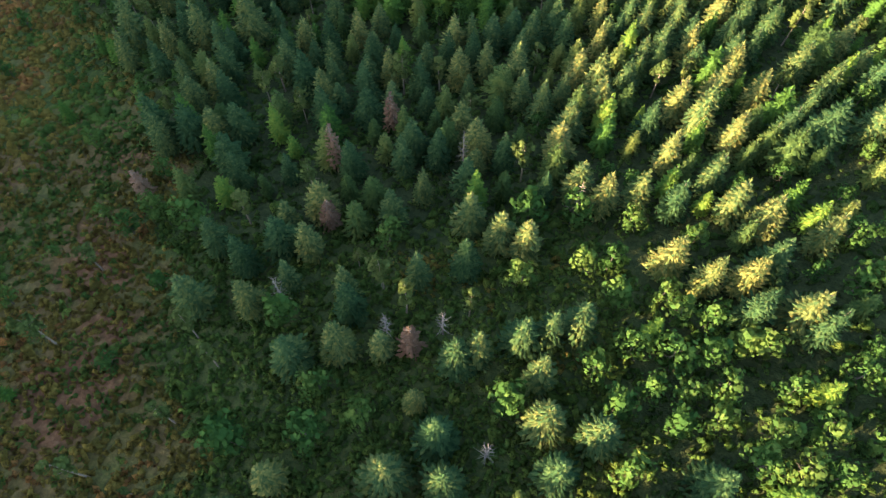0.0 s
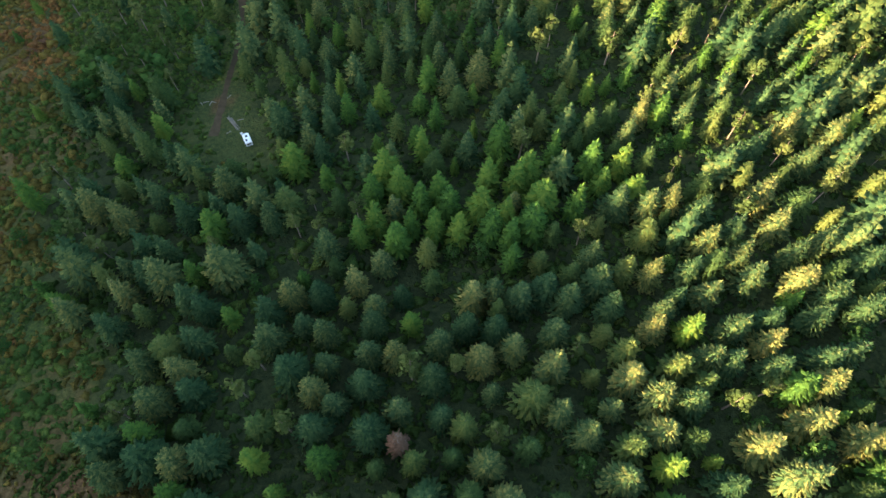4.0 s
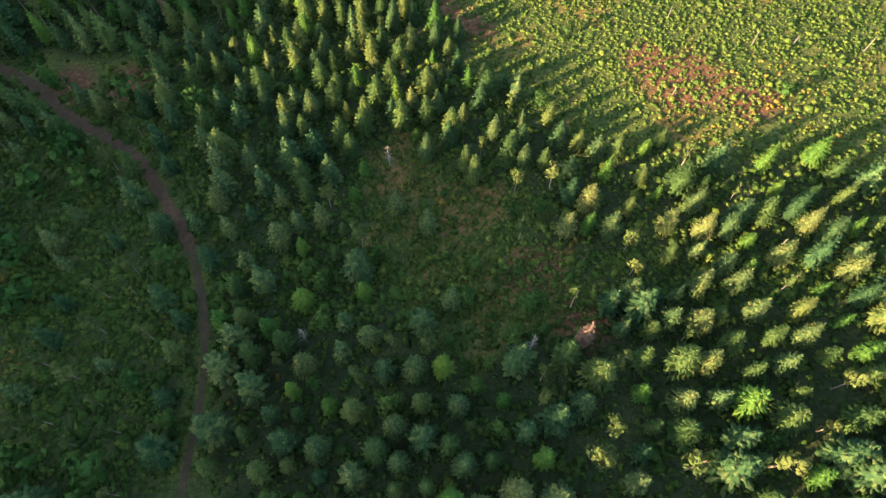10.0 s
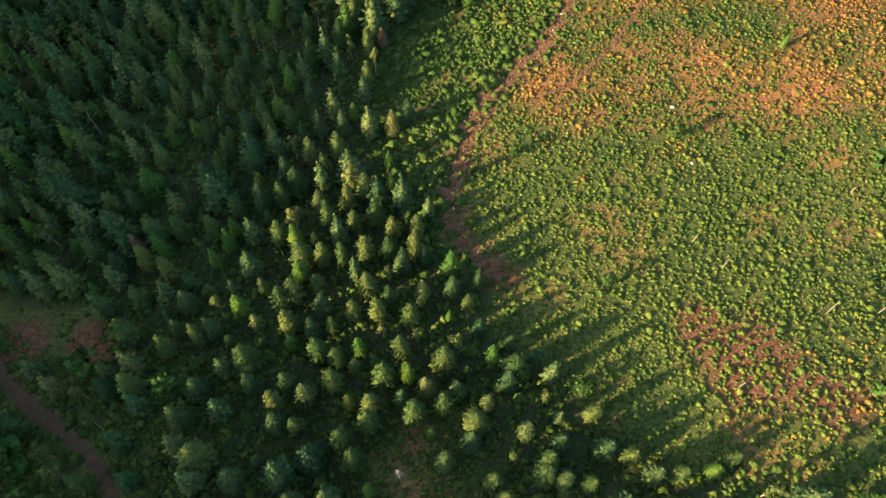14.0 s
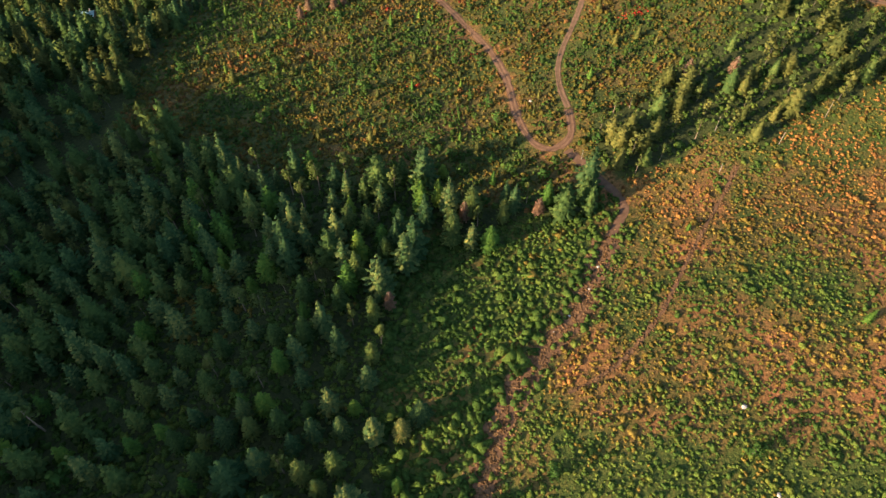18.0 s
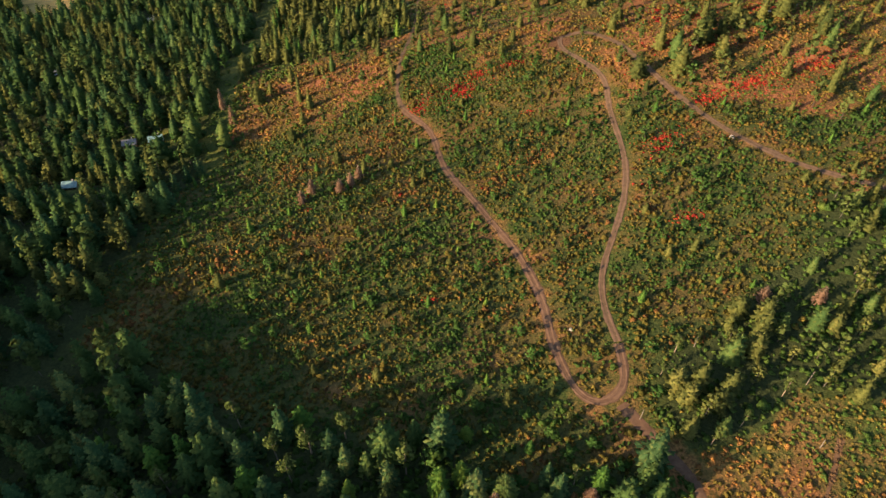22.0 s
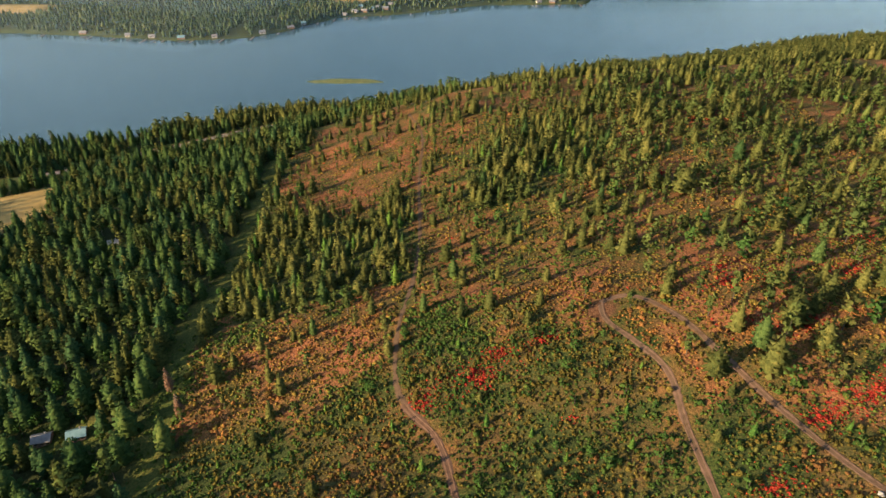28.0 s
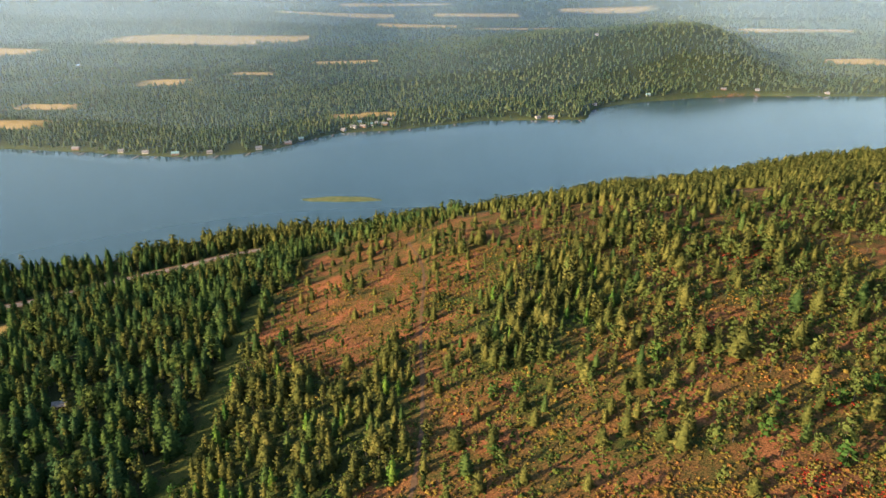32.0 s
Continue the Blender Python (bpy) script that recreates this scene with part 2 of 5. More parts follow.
m_ground, gn, gl, gb = material("hill_soil_and_grass", 0.95, 0.1)
at = gn.new("ShaderNodeAttribute")
at.attribute_name = "cover"
sep = gn.new("ShaderNodeSeparateColor")
gl.new(at.outputs["Color"], sep.inputs[0])
big, fine, turf = noise_tex(gn, gl, 0.045, 5.0, 0.65), noise_tex(gn, gl, 0.9, 4.0, 0.7), noise_tex(gn, gl, 1.15, 3.0, 0.75)
mottle = maths(gn, gl, "ADD", maths(gn, gl, "MULTIPLY", turf, 0.65), maths(gn, gl, "MULTIPLY", big, 0.35))
green = ramp(gn, gl, mottle, [(0.36, (0.016, 0.03, 0.008)), (0.46, (0.046, 0.07, 0.017)), (0.55, (0.085, 0.095, 0.024)), (0.66, (0.14, 0.12, 0.034))])
# dark litter under trees and brush, with part of their shade in the colour
litter_shade = ramp(gn, gl, fine, [(0.3, (0.02, 0.031, 0.012)), (0.7, (0.045, 0.056, 0.02))])
dry = ramp(gn, gl, mottle, [(0.38, (0.045, 0.042, 0.014)), (0.46, (0.12, 0.052, 0.025)), (0.53, (0.23, 0.085, 0.04)), (0.64, (0.33, 0.155, 0.066))])
bare = ramp(gn, gl, fine, [(0.25, (0.062, 0.031, 0.015)), (0.5, (0.115, 0.056, 0.028)), (0.75, (0.18, 0.10, 0.054))])
field = ramp(gn, gl, big, [(0.3, (0.30, 0.21, 0.075)), (0.6, (0.42, 0.30, 0.11)), (0.75, (0.34, 0.27, 0.10))])


def uneven(value):
    """A cover value with a ragged border."""
    r = maths(gn, gl, "ADD", value, maths(gn, gl, "MULTIPLY_ADD", big, 1.2))
    r.node.inputs[1].links[0].from_node.inputs[2].default_value = -0.6
    s = gn.new("ShaderNodeMapRange")
    s.inputs["From Min"].default_value, s.inputs["From Max"].default_value = 0.3, 0.7
    gl.new(r, s.inputs["Value"])
    return s.outputs["Result"]


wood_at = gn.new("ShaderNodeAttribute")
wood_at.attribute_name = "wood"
col = mixed(gn, gl, uneven(sep.outputs[0]), green, dry)
col = mixed(gn, gl, wood_at.outputs["Fac"], col, litter_shade)
col = mixed(gn, gl, uneven(sep.outputs[1]), col, bare)
col = mixed(gn, gl, sep.outputs[2], col, field)
gl.new(mixed(gn, gl, 0.5, col, ramp(gn, gl, fine, [(0.3, (0.45, 0.45, 0.45)), (0.7, (1, 1, 1))]), "MULTIPLY"), gb.inputs["Base Color"])
gbump = gn.new("ShaderNodeBump")
gbump.inputs["Strength"].default_value, gbump.inputs["Distance"].default_value = 0.9, 0.6
gl.new(turf, gbump.inputs["Height"])
gl.new(gbump.outputs[0], gb.inputs["Normal"])

m_water, an, al, ab = material("lake_water", 0.12, 0.5)
ab.inputs["Base Color"].default_value = (0.028, 0.068, 0.095, 1)
wr = noise_tex(an, al, 0.004, 4.0, 0.55)
al.new(ramp(an, al, wr, [(0.35, (0.13, 0.13, 0.13)), (0.65, (0.19, 0.19, 0.19))]), ab.inputs["Roughness"])
wb = an.new("ShaderNodeBump")
wb.inputs["Strength"].default_value, wb.inputs["Distance"].default_value = 0.05, 0.2
al.new(noise_tex(an, al, 0.06, 2.0, 0.5), wb.inputs["Height"])
al.new(wb.outputs[0], ab.inputs["Normal"])

# ---- terrain begin ----
LAKE = 50.0


def table(xs, ys, lo, hi, width):
    """A smooth curve through the knots: a function of one array."""
    g = np.arange(lo, hi + 1.0)
    v = np.interp(g, xs, ys)
    k = np.hanning(width + 2)[1:-1]
    p = np.pad(v, width, mode="edge")
    v = np.convolve(p, k / k.sum(), mode="same")[width:-width]
    return lambda q: np.interp(q, g, v)


spine = table([-1500, -300, 0, 35, 65, 120, 170, 250, 300, 333, 410, 450, 490, 530, 575, 620, 660, 690, 730, 860, 950, 1030, 1100, 1160, 1210, 1235, 1300],
              [300, 264, 244, 239, 230, 215, 207.5, 199, 192, 187, 183, 180, 178, 175.5, 174, 171, 176, 176, 169.5, 156, 149, 143, 114, 84, 62, 50, 30], -1500, 1500, 24)
rise_right = table([0, 100, 276, 330, 450, 540, 580, 640, 700, 890, 1000, 1140, 1260], [.10, .10, .12, .11, .09, .25, .25, .28, .21, .18, .14, .08, .08], -1500, 1500, 40)
fall_left = table([0, 100, 330, 450, 540, 580, 640, 700, 890, 1000, 1140, 1260], [.06, .06, .04, .06, .10, .12, .22, .2, .22, .28, .25, .2], -1500, 1500, 40)
near_shore = table([-5000, -700, -400, -345, -300, -200, -100, 0, 200, 500, 900, 2000, 3500, 5000], [950, 1090, 1140, 1150, 1195, 1225, 1250, 1270, 1345, 1480, 1640, 1800, 1900, 1950], -6500, 6500, 60)
far_shore = table([-6500, -2000, -700, -558, -420, -322, -260, -231, -181, -85, 69, 272, 300, 359, 429, 622, 979, 2500, 6500],
                  [1500, 1540, 1562, 1540, 1515, 1529, 1570, 1611, 1659, 1678, 1749, 1758, 1844, 1886, 1925, 1984, 1974, 2050, 2100], -6500, 6500, 24)
# unseen hills added west of the flight, shaped to shade woods and slope
west_shade_hill = table([-900, -108, -40, 32, 60, 90, 130, 187, 250, 300, 345, 400, 450, 500, 560, 620], [128, 116, 106, 104, 110, 106, 92, 82, 94, 95, 89, 74, 58, 44, 20, 0], -1500, 1500, 40)
far_west_shade_hill = table([50, 200, 300, 450, 520, 640, 720], [0, 118, 133, 133, 104, 38, 0], -1500, 1500, 60)
ridge = table([-700, -300, -120, 24, 170, 318, 450, 640, 730, 800, 870, 1000], [0, 4, 14, 34, 58, 84, 88, 102, 92, 60, 14, 0], -700, 1000, 60)


def ground(x, y):
    x, y = np.asarray(x, float), np.asarray(y, float)
    ye = np.where(y > 1000, 1000 + (y - 1000) * 235 / np.maximum(near_shore(x) - 1000, 30), y)
    fade = np.clip((1235 - ye) / 150, 0, 1)
    xr, xl = np.maximum(x, 0), np.maximum(-x, 0)
    z = spine(ye) + fade * (rise_right(ye) * 170 * np.tanh(xr / 170) - fall_left(ye) * 320 * np.tanh(xl / 320))
    z = z + 9 * np.exp(-((x - 200) / 70) ** 2 - ((y - 1270) / 60) ** 2) - 9 * np.exp(-((x - 200) / 80) ** 2 - ((y - 1150) / 60) ** 2)
    z = z + 0.8 * np.sin(x * 0.047 + 1.3) * np.sin(y * 0.039)
    z = z + west_shade_hill(y) * np.exp(-((x + 330) / 85) ** 2) + far_west_shade_hill(y) * np.exp(-((x + 900) / 170) ** 2)
    z = np.where((ye > 900) & (ye < 1235), np.maximum(z, LAKE + (1235 - ye) * 0.05), z)
    off = y - far_shore(x)
    far = LAKE - 4 + 12 * np.clip((off + 10) / 45, 0, 1) + 10 * np.clip(off / 900, 0, 1)
    far = far + 5 * np.sin(x * 0.0041 + 0.7) * np.sin(y * 0.0049 + 0.4) * np.clip(off / 300, 0, 1)
    crest = 2330 + 0.08 * (x - 600)
    far = far + ridge(x) * np.exp(-((y - crest) / np.where(y < crest, 210, 330)) ** 2)
    far = far + 150 * np.exp(-((x + 2300) / 900) ** 2 - ((y - 3900) / 500) ** 2) + 90 * np.exp(-((x + 1500) / 700) ** 2 - ((y - 3450) / 260) ** 2)
    far = far + 70 * np.exp(-((x - 1500) / 800) ** 2 - ((y - 4200) / 300) ** 2) + 330 * np.clip((y - 4900) / 800, 0, 1) * (1 + 0.25 * np.sin(x * 0.0023) + 0.15 * np.sin(x * 0.0061))
    return np.where(off > -10, far, np.where(ye > 1235, np.minimum(z, np.maximum(30, LAKE - (ye - 1235) * 0.5)), z))
# ---- terrain end ----


def gz(x, y):
    return float(ground(x, y))


def outward(V):
    """Directions out of a crown's or bush's axis, rising towards its top: the lie of its leaf surface."""
    V = np.asarray(V, float)
    rad, h = np.hypot(V[:, 0], V[:, 1]), V[:, 2].max()
    w = np.maximum(rad, 0.25 * rad.max())
    d = np.column_stack([V[:, 0] / w, V[:, 1] / w, 0.12 + 0.8 * (V[:, 2] / h - 0.5)])
    return d / np.linalg.norm(d, axis=1)[:, None]


def mesh_of(name, V, T, mat, tone=None, out=None):
    """A mesh of triangles from arrays; tone: one value per vertex; out: the lie of the leaf surface."""
    V, T = np.asarray(V, np.float32).reshape(-1, 3), np.asarray(T, np.int32).reshape(-1, 3)
    me = bpy.data.meshes.new(name)
    me.vertices.add(len(V))
    me.vertices.foreach_set("co", V.ravel())
    me.loops.add(T.size)
    me.loops.foreach_set("vertex_index", T.ravel())
    me.polygons.add(len(T))
    me.polygons.foreach_set("loop_start", np.arange(0, T.size, 3, dtype=np.int32))
    if tone is not None:
        a = me.attributes.new("tone", "FLOAT", "POINT")
        a.data.foreach_set("value", np.asarray(tone, np.float32))
    if out is not None:
        a = me.attributes.new("out", "FLOAT_VECTOR", "POINT")
        a.data.foreach_set("vector", np.asarray(out, np.float32).ravel())
    me.update(calc_edges=True)
    me.validate()
    me.materials.append(mat)
    return me


def part(name, bm, mat, parent, label=""):
    """Links a bmesh as one mesh object under a thing or a part."""
    me = bpy.data.meshes.new(name)
    bm.to_mesh(me)
    bm.free()
    me.materials.append(mat)
    ob = new(name, me)
    ob.parent = parent
    return tagged(ob, label)


def part_mesh(name, me, parent, label=""):
    ob = new(name, me)
    ob.parent = parent
    return tagged(ob, label)


def inside(poly, x, y):
    """Whether the points lie in the polygon."""
    x, y = np.asarray(x, float), np.asarray(y, float)
    r = np.zeros(np.broadcast(x, y).shape, bool)
    for (ax, ay), (bx, by) in zip(poly, poly[1:] + poly[:1]):
        if ay != by:
            r ^= ((ay > y) != (by > y)) & (x < (bx - ax) * (y - ay) / (by - ay) + ax)
    return r


def off_line(line, x, y):
    """The distance of points from a bent line."""
    x, y = np.asarray(x, float), np.asarray(y, float)
    d = np.full(np.broadcast(x, y).shape, 1e9)
    for (ax, ay), (bx, by) in zip(line, line[1:]):
        ux, uy = bx - ax, by - ay
        t = np.clip(((x - ax) * ux + (y - ay) * uy) / (ux * ux + uy * uy), 0, 1)
        d = np.minimum(d, np.hypot(x - ax - t * ux, y - ay - t * uy))
    return d


def smooth_line(line, step=1.5):
    """The bent line rounded off, as points at even steps."""
    p = np.array(line, float)
    for _ in range(3):
        q = np.empty((2 * len(p) - 2, 2))
        q[0::2], q[1::2] = 0.75 * p[:-1] + 0.25 * p[1:], 0.25 * p[:-1] + 0.75 * p[1:]
        p = np.vstack([p[:1], q, p[-1:]])
    s = np.concatenate([[0], np.cumsum(np.hypot(*np.diff(p, axis=0).T))])
    g = np.arange(0, s[-1], step)
    return np.column_stack([np.interp(g, s, p[:, 0]), np.interp(g, s, p[:, 1])])


# ---- plan: roads, clearings and woods ----
TRAIL = [(-44, 1010), (-30, 940), (-34, 862), (-31, 769), (-34, 723), (-40, 686), (-40, 655), (-35, 643)]
LOOP = [(-36, 645), (-33, 640), (-22, 627), (-18, 597), (-5, 571), (8, 540), (14, 518), (15, 497), (19, 481), (26, 476), (34, 482), (34, 497),
        (32, 511), (34, 526), (42, 544), (49, 562), (53, 584), (53, 617), (55, 639), (46, 656), (39, 668), (40, 679), (53, 683), (65, 664), (72, 641), (81, 617), (89, 593), (103, 570), (115, 556), (148, 531), (200, 505)]
SPUR = [(31, 476), (40, 461), (47, 449), (38, 436), (25, 409), (14, 398), (4, 386), (-4, 365), (-9, 349), (-5, 334), (4, 324)]
PATH = [(-62, 172), (-62, 194), (-61, 210), (-64, 230), (-70, 246), (-80, 262), (-89, 275), (-98, 282), (-114, 292), (-129, 307), (-150, 318)]
SIDE = [(84, 462), (78, 452), (60, 427), (47, 406), (31, 390), (18, 384)]
LAKE_ROAD = [(-760, 935), (-560, 985), (-414, 1025), (-332, 1083), (-268, 1115), (-201, 1150), (-120, 1172), (0, 1195)]
STRIP = [(-150, 960), (-143, 896), (-133, 787), (-135, 702), (-132, 651), (-127, 625)]
MEADOW = [(-26, 450), (-26, 374), (-24, 349), (-8, 330), (6, 312), (15, 290), (31, 277), (55, 270), (83, 258), (120, 246), (300, 225), (300, 500), (133, 488), (90, 475), (61, 466), (41, 455), (12, 445), (-8, 432)]
OPEN = [(-27, 287), (-16, 290), (10, 250), (23, 236), (32, 215), (9, 215), (-15, 225), (-26, 246)]
CAMP = [(-76, 181), (-72, 192), (-55, 192), (-49, 175), (-41, 156), (-69, 160)]
SLOPE = [(-137, 505), (-98, 490), (-73, 478), (-30, 468), (-3, 454), (23, 457), (38, 470), (56, 494), (90, 522), (140, 556), (300, 610), (300, 650), (140, 660), (90, 690), (40, 690), (-36, 690), (-42, 666), (-69, 655), (-120, 634), (-132, 607), (-142, 554)]
YOUNG = [(-143, 830), (-119, 837), (-62, 804), (-40, 842), (-39, 724), (-78, 716), (-114, 711), (-126, 720)]
CLUMP = [(-8, 808), (0, 864), (19, 899), (54, 929), (76, 939), (81, 851), (66, 823), (37, 812), (12, 790)]
RUSTY = [(-120, 634), (-108, 690), (-77, 707), (-43, 697), (-42, 662), (-69, 653)]
KNOLL = [(-136, 882), (-128, 1010), (-60, 1045), (-28, 900), (-62, 825), (-115, 845)]
DRY_FLAT = [(59, 620), (59, 638), (50, 655), (30, 668), (0, 672), (-15, 690), (60, 716), (140, 725), (220, 660), (220, 600), (150, 590), (112, 600), (84, 626)]
FIELD = [(-395, 954), (-343, 985), (-300, 885), (-337, 861)]
BANK = [(-134, 322), (-100, 316), (-96, 300), (-112, 302), (-131, 309)]
heath_edge = table([-100, 0, 40, 68, 85, 106, 131, 170, 200, 260, 300], [-30, -36, -44, -57, -61, -76, -92, -98, -110, -132, -160], -200, 400, 12)


HOUSES = [(-258, 746, 0.5, "white"), (-193, 619, 0.1, "blue"), (-176, 652, 0.2, "grey"), (-162, 652, 0.3, "blue"), (-224, 827, 0.2, "grey")]


def house_room(x, y):
    """The clearings round the houses in the wood."""
    r = np.zeros(np.broadcast(x, y).shape, bool)
    for hx, hy, _, _ in HOUSES:
        r |= ((x - hx) / 9) ** 2 + ((y - hy + 1) / 8) ** 2 < 1
    return r


def zone(x, y):
    """The kind of growth at each place: 1 dense wood, 2 heath, 3 thin wood, 4 meadow, 5 brushy slope, 6 tall wood,
    7 pine hillside, 8 young wood, 9 dry grass, 10 lake-side wood, 0 open."""
    x0, y0 = np.asarray(x, float), np.asarray(y, float)
    x = x0 + 3.5 * np.sin(y0 * 0.21 + 1) + 3.0 * np.sin(y0 * 0.087 + x0 * 0.05) + 2.0 * np.sin(y0 * 0.47 + x0 * 0.3)
    y = y0 + 3.5 * np.sin(x0 * 0.19 + 2) + 3.5 * np.sin(x0 * 0.075 + y0 * 0.04) + 2.0 * np.sin(x0 * 0.51 - y0 * 0.26)
    ye = np.where(y > 1000, 1000 + (y - 1000) * 235 / np.maximum(near_shore(x) - 1000, 30), y)
    z = np.full(np.broadcast(x, y).shape, 1)
    z[(y > 222) & (y < 425) & (x > -110)] = 11
    z[(y < 62) & (x < 28)] = 3
    z[(x < heath_edge(y)) & (y < 300)] = 2
    z[(x < -66) & (x > heath_edge(y)) & (y > 190) & (y < 300)] = 3
    z[(y > 640)] = 7
    z[(y > 640) & (ye > 1085)] = 10
    z[(x < -128) & (y > 430) & (ye < 1235)] = 6
    z[inside(MEADOW, x, y)] = 4
    z[inside(OPEN, x, y)] = 5
    z[inside(SLOPE, x, y)] = 5
    z[inside(YOUNG, x, y) | inside(CLUMP, x, y)] = 8
    z[inside(DRY_FLAT, x, y)] = 9
    z[inside(RUSTY, x, y) | inside(KNOLL, x, y)] = 9
    x, y = x0, y0
    open_ground = inside(CAMP, x, y) | inside(FIELD, x, y) | inside(BANK, x, y) | (off_line(STRIP, x, y) < 6.5) | (off_line(LAKE_ROAD, x, y) < 10)
    open_ground |= (off_line(LOOP, x, y) < 6.0) | (off_line(TRAIL, x, y) < 2.5) | house_room(x, y) | (off_line(PATH, x, y) < 3.5) | (off_line(SPUR, x, y) < 6) | (ye > 1232) | (off_line(LAKE_ROAD[2:6], x, y + 20) < 19)
    z[open_ground] = 0
    return z


# ---- the ground: one sheet to the horizon ----
def spaced(fine_lo, fine_hi, step, lo, hi, growth=1.09, cap=130):
    """Coordinates that lie close in the middle and wider outside."""
    mid = list(np.arange(fine_lo, fine_hi + step, step))
    s = step
    while mid[-1] < hi:
        s = min(s * growth, cap)
        mid.append(mid[-1] + s)
    s = step
    while mid[0] > lo:
        s = min(s * growth, cap)
        mid.insert(0, mid[0] - s)
    return np.array(mid)


gx, gy = spaced(-190, 200, 4.5, -6000, 6000, 1.1), np.concatenate([spaced(-40, 1040, 4.5, -1400, 1041, 1.12, 90), np.arange(1054, 2600, 16), np.arange(2600, 6000, 60)])
GX, GY = np.meshgrid(gx, gy)
GZ = ground(GX, GY)
nx, ny = len(gx), len(gy)
ii = (np.arange(ny - 1)[:, None] * nx + np.arange(nx - 1)).ravel()
gme = mesh_of("ground", np.column_stack([GX.ravel(), GY.ravel(), GZ.ravel()]), np.column_stack([ii, ii + 1, ii + nx + 1, ii, ii + nx + 1, ii + nx]).reshape(-1, 3), m_ground)
FX, FY = GX.ravel(), GY.ravel()
fz = zone(FX, FY)
off_far = FY - far_shore(FX)
cover = np.zeros((len(FX), 4), np.float32)
cover[:, 3] = 1
dry_at = np.select([fz == 9, fz == 7, fz == 4, fz == 5, fz == 2], [0.55, 0.5, 0.26, 0.36, 0.12], 0.0)
dry_at = np.where((fz == 0) & (FY > 440) & (FX > -110), 0.42, dry_at)
dry_at = dry_at + 0.06 * ((fz == 4) & (FY > 350))
dry_at[inside([(0, 395), (40, 450), (160, 470), (200, 380), (90, 360), (30, 375)], FX, FY)] += 0.14
cover[:, 0] = np.where(off_far > 0, 0.05, dry_at)
bare_at = np.select([(fz == 2) & (FY < 90), fz == 2], [0.5, 0.42], 0.05)
for px, py, pr in ((-60, 28, 13), (-64, 52, 9), (-57, 40, 7), (62, 292, 14), (75, 284, 10), (52, 304, 8), (14, 236, 8), (24, 224, 8), (5, 322, 7), (-100, 305, 9), (-118, 306, 9), (27, 414, 8), (17, 400, 6), (40, 436, 5), (-34, 858, 8), (10, 690, 5), (-62, 183, 4), (95, 690, 12), (186, 888, 12), (99, 800, 9), (40, 674, 8), (130, 760, 8), (-60, 960, 12)):
    bare_at = np.maximum(bare_at, 1.0 * np.exp(-((FX - px) ** 2 + (FY - py) ** 2) / pr ** 2))
cover[:, 1] = np.where(off_far > 0, 0, bare_at)
field_at = 1.0 * inside(FIELD, FX, FY)
FAR_FIELDS = [(-800, 2790, 230, 120), (-560, 2850, 120, 90), (-755, 1690, 60, 32), (-614, 2040, 50, 28), (-755, 1815, 60, 24), (-238, 2292, 80, 26), (-120, 1765, 34, 14), (-175, 1752, 30, 14), (-430, 3600, 260, 130), (-63, 3235, 160, 60),
              (300, 3147, 170, 50), (860, 3888, 240, 90), (1190, 2375, 110, 60), (-440, 2130, 50, 16), (200, 3700, 200, 70), (-200, 4300, 300, 100), (1350, 3100, 200, 70), (-1300, 2500, 160, 60)]
for fx0, fy0, fw, fd in FAR_FIELDS:
    field_at = np.maximum(field_at, 1.0 * ((np.abs(FX - fx0) / fw) ** 4 + (np.abs(FY - fy0) / fd) ** 4 < 1))
cover[:, 2] = field_at
ca = gme.color_attributes.new("cover", "FLOAT_COLOR", "POINT")
ca.data.foreach_set("color", cover.ravel())
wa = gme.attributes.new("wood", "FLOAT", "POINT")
# the brushy slope takes half of it in place of dimmer light
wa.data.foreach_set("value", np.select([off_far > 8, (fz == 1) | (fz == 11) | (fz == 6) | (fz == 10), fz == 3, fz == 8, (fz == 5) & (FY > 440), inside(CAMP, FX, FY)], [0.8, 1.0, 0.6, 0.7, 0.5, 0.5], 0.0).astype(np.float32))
gme.polygons.foreach_set("use_smooth", np.ones(len(gme.polygons), bool))
tagged(new("ground", gme), "rolling hillside of grass, brush and bare soil above a lake", "ground", kind="structure")

wx, wy = np.linspace(-6000, 6000, 25), np.linspace(900, 2400, 9)
WX, WY = np.meshgrid(wx, wy)
jj = (np.arange(8)[:, None] * 25 + np.arange(24)).ravel()
wme = mesh_of("water", np.column_stack([WX.ravel(), WY.ravel(), np.full(WX.size, LAKE)]), np.column_stack([jj, jj + 1, jj + 26, jj, jj + 26, jj + 25]).reshape(-1, 3), m_water)
tagged(new("water", wme), "calm blue lake with faint wind streaks", "lake", kind="structure")


